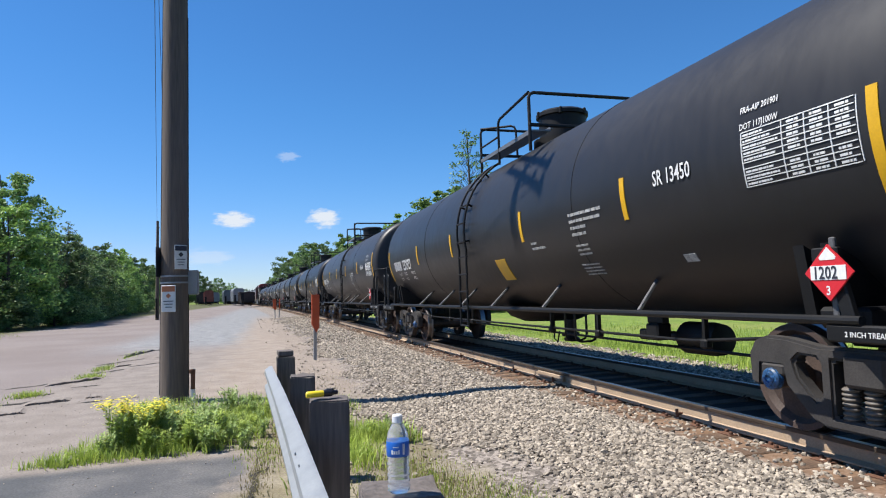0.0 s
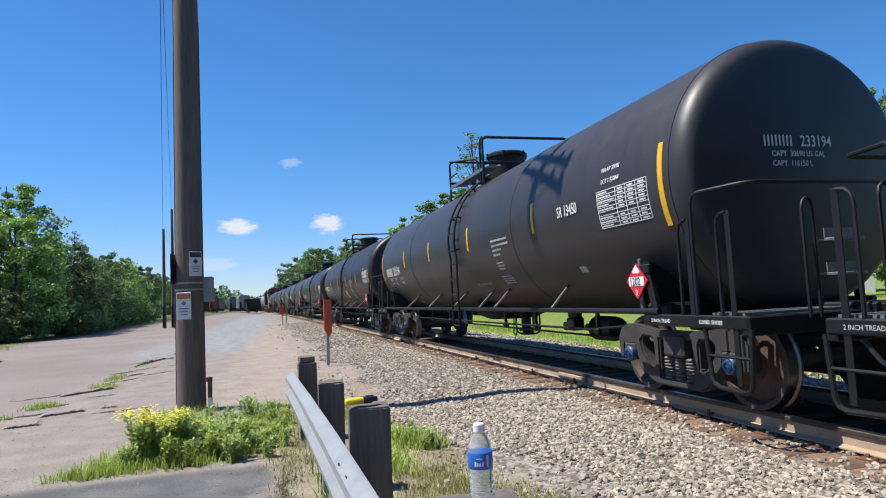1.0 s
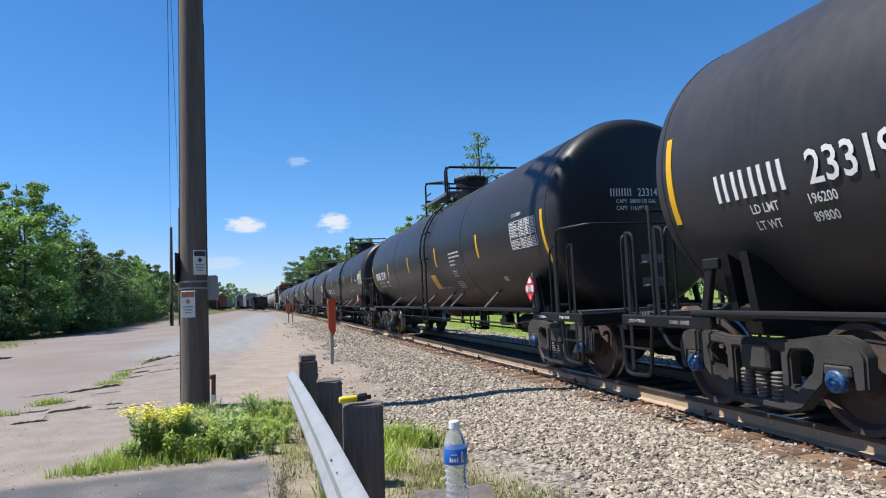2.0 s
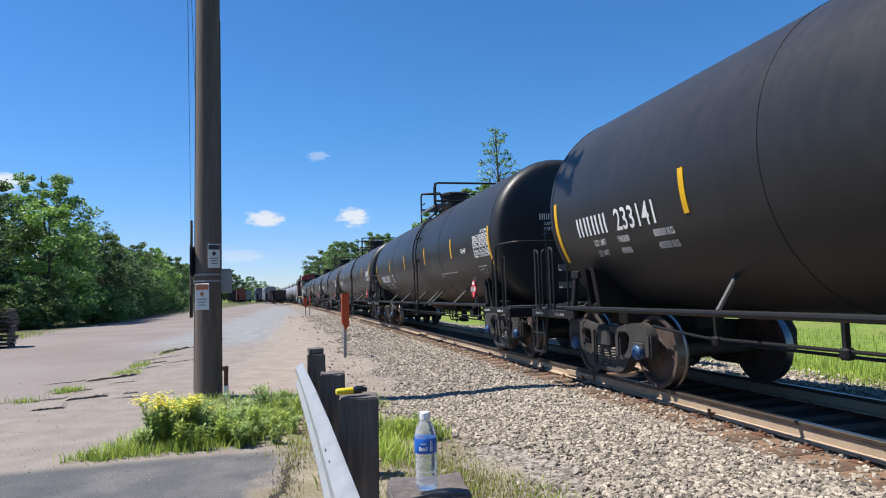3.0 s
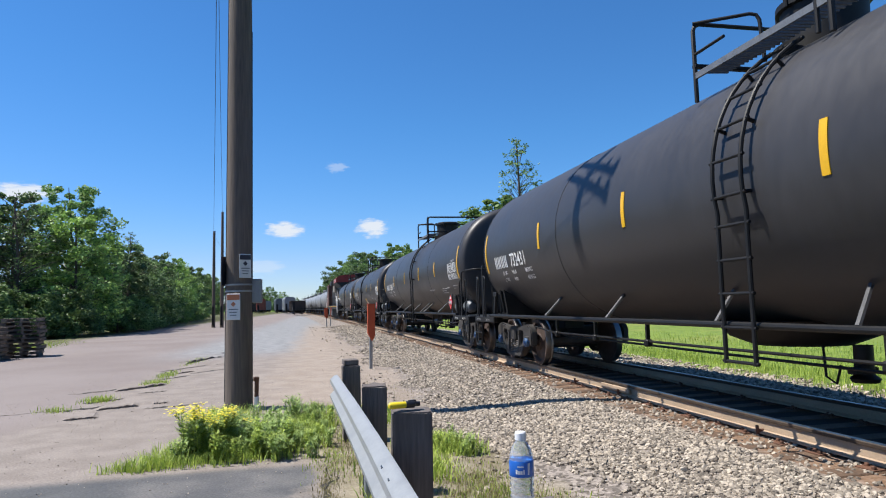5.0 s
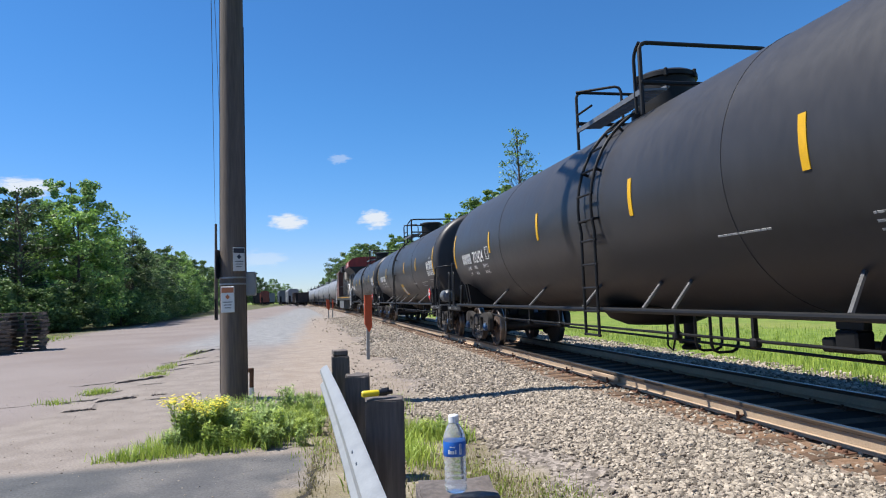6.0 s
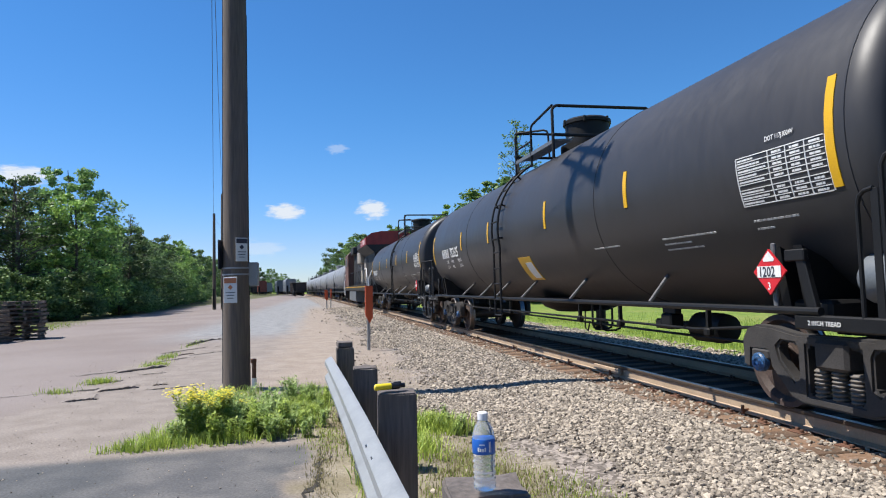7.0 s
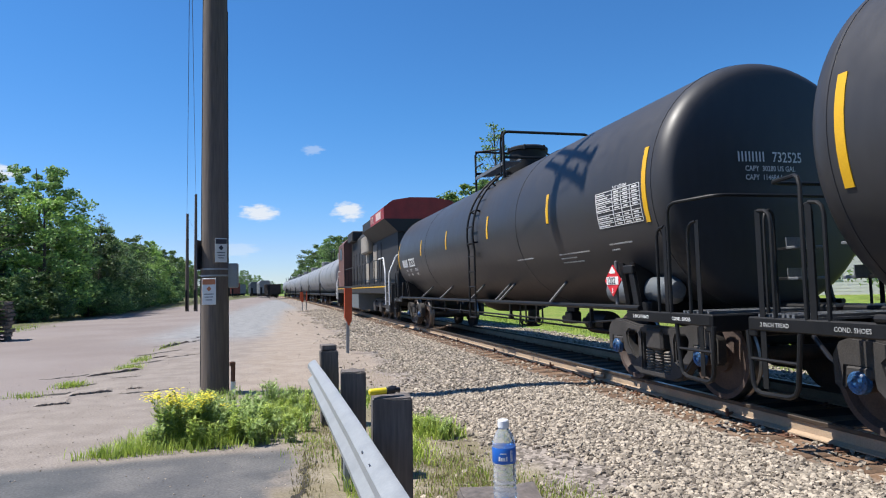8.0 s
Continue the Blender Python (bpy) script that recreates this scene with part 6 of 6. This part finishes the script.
def far_woods():
    """A low belt of leaf clumps along the horizon."""
    r = np.random.RandomState(77)
    n = 26000
    a = r.uniform(radians(-100), radians(80), n)
    dist = r.uniform(420, 520, n)
    x, y = np.sin(a) * dist, np.cos(a) * dist
    top = 9 + 4 * np.sin(a * 23) + 3 * np.sin(a * 61 + 1) + 2 * np.sin(a * 140)
    z = r.rand(n) ** 0.7 * top + 0.6
    p = np.stack([x, y, z], 1)
    d = r.normal(size=(n, 3))
    d /= np.linalg.norm(d, axis=1)[:, None]
    e = np.cross(d, r.normal(size=(n, 3)))
    e /= np.linalg.norm(e, axis=1)[:, None]
    q = np.stack([p - d * 1.5, p + e * 1.2, p + d * 1.5, p - e * 1.2], 1).reshape(-1, 3)
    me = bpy.data.meshes.new("far_woods")
    me.from_pydata(q.tolist(), [], (np.arange(n)[:, None] * 4 + np.arange(4)).tolist())
    return tagged(part("far_woods", me, LEAF_B), "low dark belt of woods along the horizon", "woods", "", "stuff")


far_woods()

# ---- broken edges of asphalt ----
def crack(x, y, long, wide, turn, seed, label):
    """A ragged open crack filled with dark soil, its lip slightly raised."""
    r = random.Random(seed)
    n, top, low = 26, [], []
    for k in range(n + 1):
        t = k / n
        mid = 0.10 * long * (noise.noise((t * 5 + seed, 0, 0)) + 0.5 * noise.noise((t * 17, seed, 0)))
        w = 1.7 * wide * (0.15 + abs(noise.noise((t * 9, 3, seed))) * 1.6) * min(1, 6 * t, 6 * (1 - t))
        px = (t - 0.5) * long
        top.append((px, mid + w)), low.append((px, mid - w))
    m = pose(x, y, 0, 0, 0, turn)
    v = []
    for a, c in zip(top, low):
        for u, dz in ((a, 0.010), (c, 0.006)):
            w3 = m @ Vector((u[0], u[1], 0))
            v.append((w3.x, w3.y, height(w3.x, w3.y) + dz))
    g = Geo().add(v, [(2 * k, 2 * k + 1, 2 * k + 3, 2 * k + 2) for k in range(n)])
    tagged(part("asphalt_crack", g, CRACK_SOIL), label, "crack", "", "structure")


CRACK_SOIL = mat("dark_crack_soil", (0.0288, 0.0243, 0.0192), 0.95, vary=0.3, scale=9, bump=0.4, bump_scale=40)
for k, (x, y, l, w, a) in enumerate(((-4.15, 13.95, 1.7, 0.045, 28), (-3.85, 11.5, 1.0, 0.06, 34), (-3.9, 12.3, 0.7, 0.04, 40), (-3.55, 15.9, 1.1, 0.04, 55), (-3.75, 18.4, 1.8, 0.05, 60), (-3.35, 13.3, 0.5, 0.03, 20), (-3.8, 21.6, 2.6, 0.06, 65), (-3.0, 17.2, 1.1, 0.035, 50), (-2.7, 19.6, 1.2, 0.04, 45), (-3.3, 25.0, 3.0, 0.06, 70), (-0.17, 5.55, 1.3, 0.025, 84), (-6.5, 11.0, 5.0, 0.012, 4), (-2.5, 11.2, 0.9, 0.03, 15))):
    crack(x, y, l, w, a, k + 1, "ragged dark crack with broken asphalt lips")


def ledge(x0, y0, x1, y1, rise, seed):
    """A broken slab of asphalt whose near edge has heaved up."""
    n, v, f = 22, [], []
    for k in range(n + 1):
        t = k / n
        jag = 0.10 * noise.noise((t * 6 + seed, 0, 0)) + 0.05 * noise.noise((t * 19, seed, 0))
        x, y = x0 + (x1 - x0) * t, y0 + (y1 - y0) * t + jag
        up = rise * (0.55 + 0.9 * abs(noise.noise((t * 5, seed, 2)))) * min(1, 8 * t, 8 * (1 - t))
        for dy, dz in ((0.0, -0.03), (-0.008, up * 0.8), (0.02, up), (0.35, up * 0.5), (0.9, -0.02)):
            v.append((x - 0.25 * dy, y + dy, height(x - 0.25 * dy, y + dy) + dz))
    for k in range(n):
        for j in range(4):
            f.append((k * 5 + j, k * 5 + 5 + j, k * 5 + 6 + j, k * 5 + 1 + j))
    tagged(part("asphalt_slab", Geo().add(v, f), YARD), "heaved broken edge of worn asphalt", "asphalt", "", "structure")


for k, row in enumerate(((-4.15, 13.65, -3.35, 14.5, 0.065), (-3.68, 11.2, -3.1, 11.45, 0.06), (-3.85, 10.3, -3.4, 10.45, 0.045), (-4.05, 19.6, -3.6, 22.2, 0.07), (-3.65, 16.9, -3.35, 17.4, 0.04), (-2.95, 11.62, -2.7, 11.68, 0.03))):
    ledge(*row, k + 3)


# ---- clouds: soft white patches of the far sky ----
def cloud_mat(seed, most):
    m, n, l = nodes_of("cloud")
    n.remove(n["Principled BSDF"])
    tc, noi, grad = n.new("ShaderNodeTexCoord"), n.new("ShaderNodeTexNoise"), n.new("ShaderNodeVectorMath")
    mp = n.new("ShaderNodeMapping")
    mp.inputs["Location"].default_value = (seed * 3.7, seed, 0)
    mp.inputs["Scale"].default_value = (1.5, 1.0, 2.2)
    l.new(tc.outputs["Object"], mp.inputs[0]), l.new(mp.outputs[0], noi.inputs["Vector"])
    noi.inputs["Scale"].default_value, noi.inputs["Detail"].default_value, noi.inputs["Roughness"].default_value = 1.3, 7, 0.6
    grad.operation = "LENGTH"
    l.new(tc.outputs["Object"], grad.inputs[0])
    k = n.new("ShaderNodeMath")
    k.operation = "MULTIPLY_ADD"
    k.inputs[1].default_value = 1.25
    neg = n.new("ShaderNodeMath")
    neg.operation = "MULTIPLY"
    neg.inputs[1].default_value = -1.0
    l.new(grad.outputs["Value"], neg.inputs[0]), l.new(noi.outputs[0], k.inputs[0]), l.new(neg.outputs[0], k.inputs[2])
    ramp = n.new("ShaderNodeMapRange")
    ramp.interpolation_type = "SMOOTHSTEP"
    ramp.inputs["From Min"].default_value, ramp.inputs["From Max"].default_value = -0.10, 0.34
    ramp.inputs["To Max"].default_value = most
    l.new(k.outputs[0], ramp.inputs[0])
    clear, glow, mix = n.new("ShaderNodeBsdfTransparent"), n.new("ShaderNodeEmission"), n.new("ShaderNodeMixShader")
    glow.inputs["Color"].default_value = (0.86, 0.90, 0.95, 1)
    glow.inputs["Strength"].default_value = 0.58
    l.new(ramp.outputs[0], mix.inputs[0]), l.new(clear.outputs[0], mix.inputs[1]), l.new(glow.outputs[0], mix.inputs[2])
    l.new(mix.outputs[0], n["Material Output"].inputs["Surface"])
    return m


def cloud(yaw, up, wide, tall, seed, label, most=0.9):
    """A thin sheet 2600 m off, square to the view, one unit to its edge."""
    dist = 2600.0
    at = Vector((math.sin(radians(yaw)) * dist, math.cos(radians(yaw)) * dist, dist * math.tan(radians(up))))
    g = Geo().add([(math.cos(t) * 1.0, 0, math.sin(t) * 1.0) for t in [2 * math.pi * k / 32 for k in range(32)]], [tuple(range(32))])
    ob = part("backdrop_cloud", g, cloud_mat(seed, most), None, "", pose(*at, 0, 0, -yaw) @ Matrix.Diagonal((wide, 1, tall, 1)))
    ob.visible_shadow = False
    tagged(ob, label, "cloud", "", "structure")


cloud(-3.05, 6.85, 112, 52, 3, "small white fair-weather cloud")
cloud(4.6, 7.05, 110, 58, 5, "small bright white fair-weather cloud")
cloud(-22.6, 9.3, 150, 60, 7, "small white cloud over the trees")
cloud(1.5, 12.35, 65, 36, 9, "faint white wisp of cloud", 0.3)
cloud(-5.3, 3.7, 150, 50, 11, "faint low cloud near the horizon", 0.3)


def motions():
    """The train rolls towards the camera, its wheels turning."""
    for car, s in CARS:
        walk(car, [(t / 4, track_pose(s - SPEED * t / 4)) for t in range(33)])
    spin = math.degrees(SPEED / AXLE_Z)
    for car, s in CARS:
        for truck in car.children:
            for axle in truck.children:
                if axle.name.startswith("wheelset"):
                    y = axle.location.y
                    walk(axle, [(k / FPS, pose(0, y, AXLE_Z, spin * k / FPS, 0, 0)) for k in range(241)])


motions()
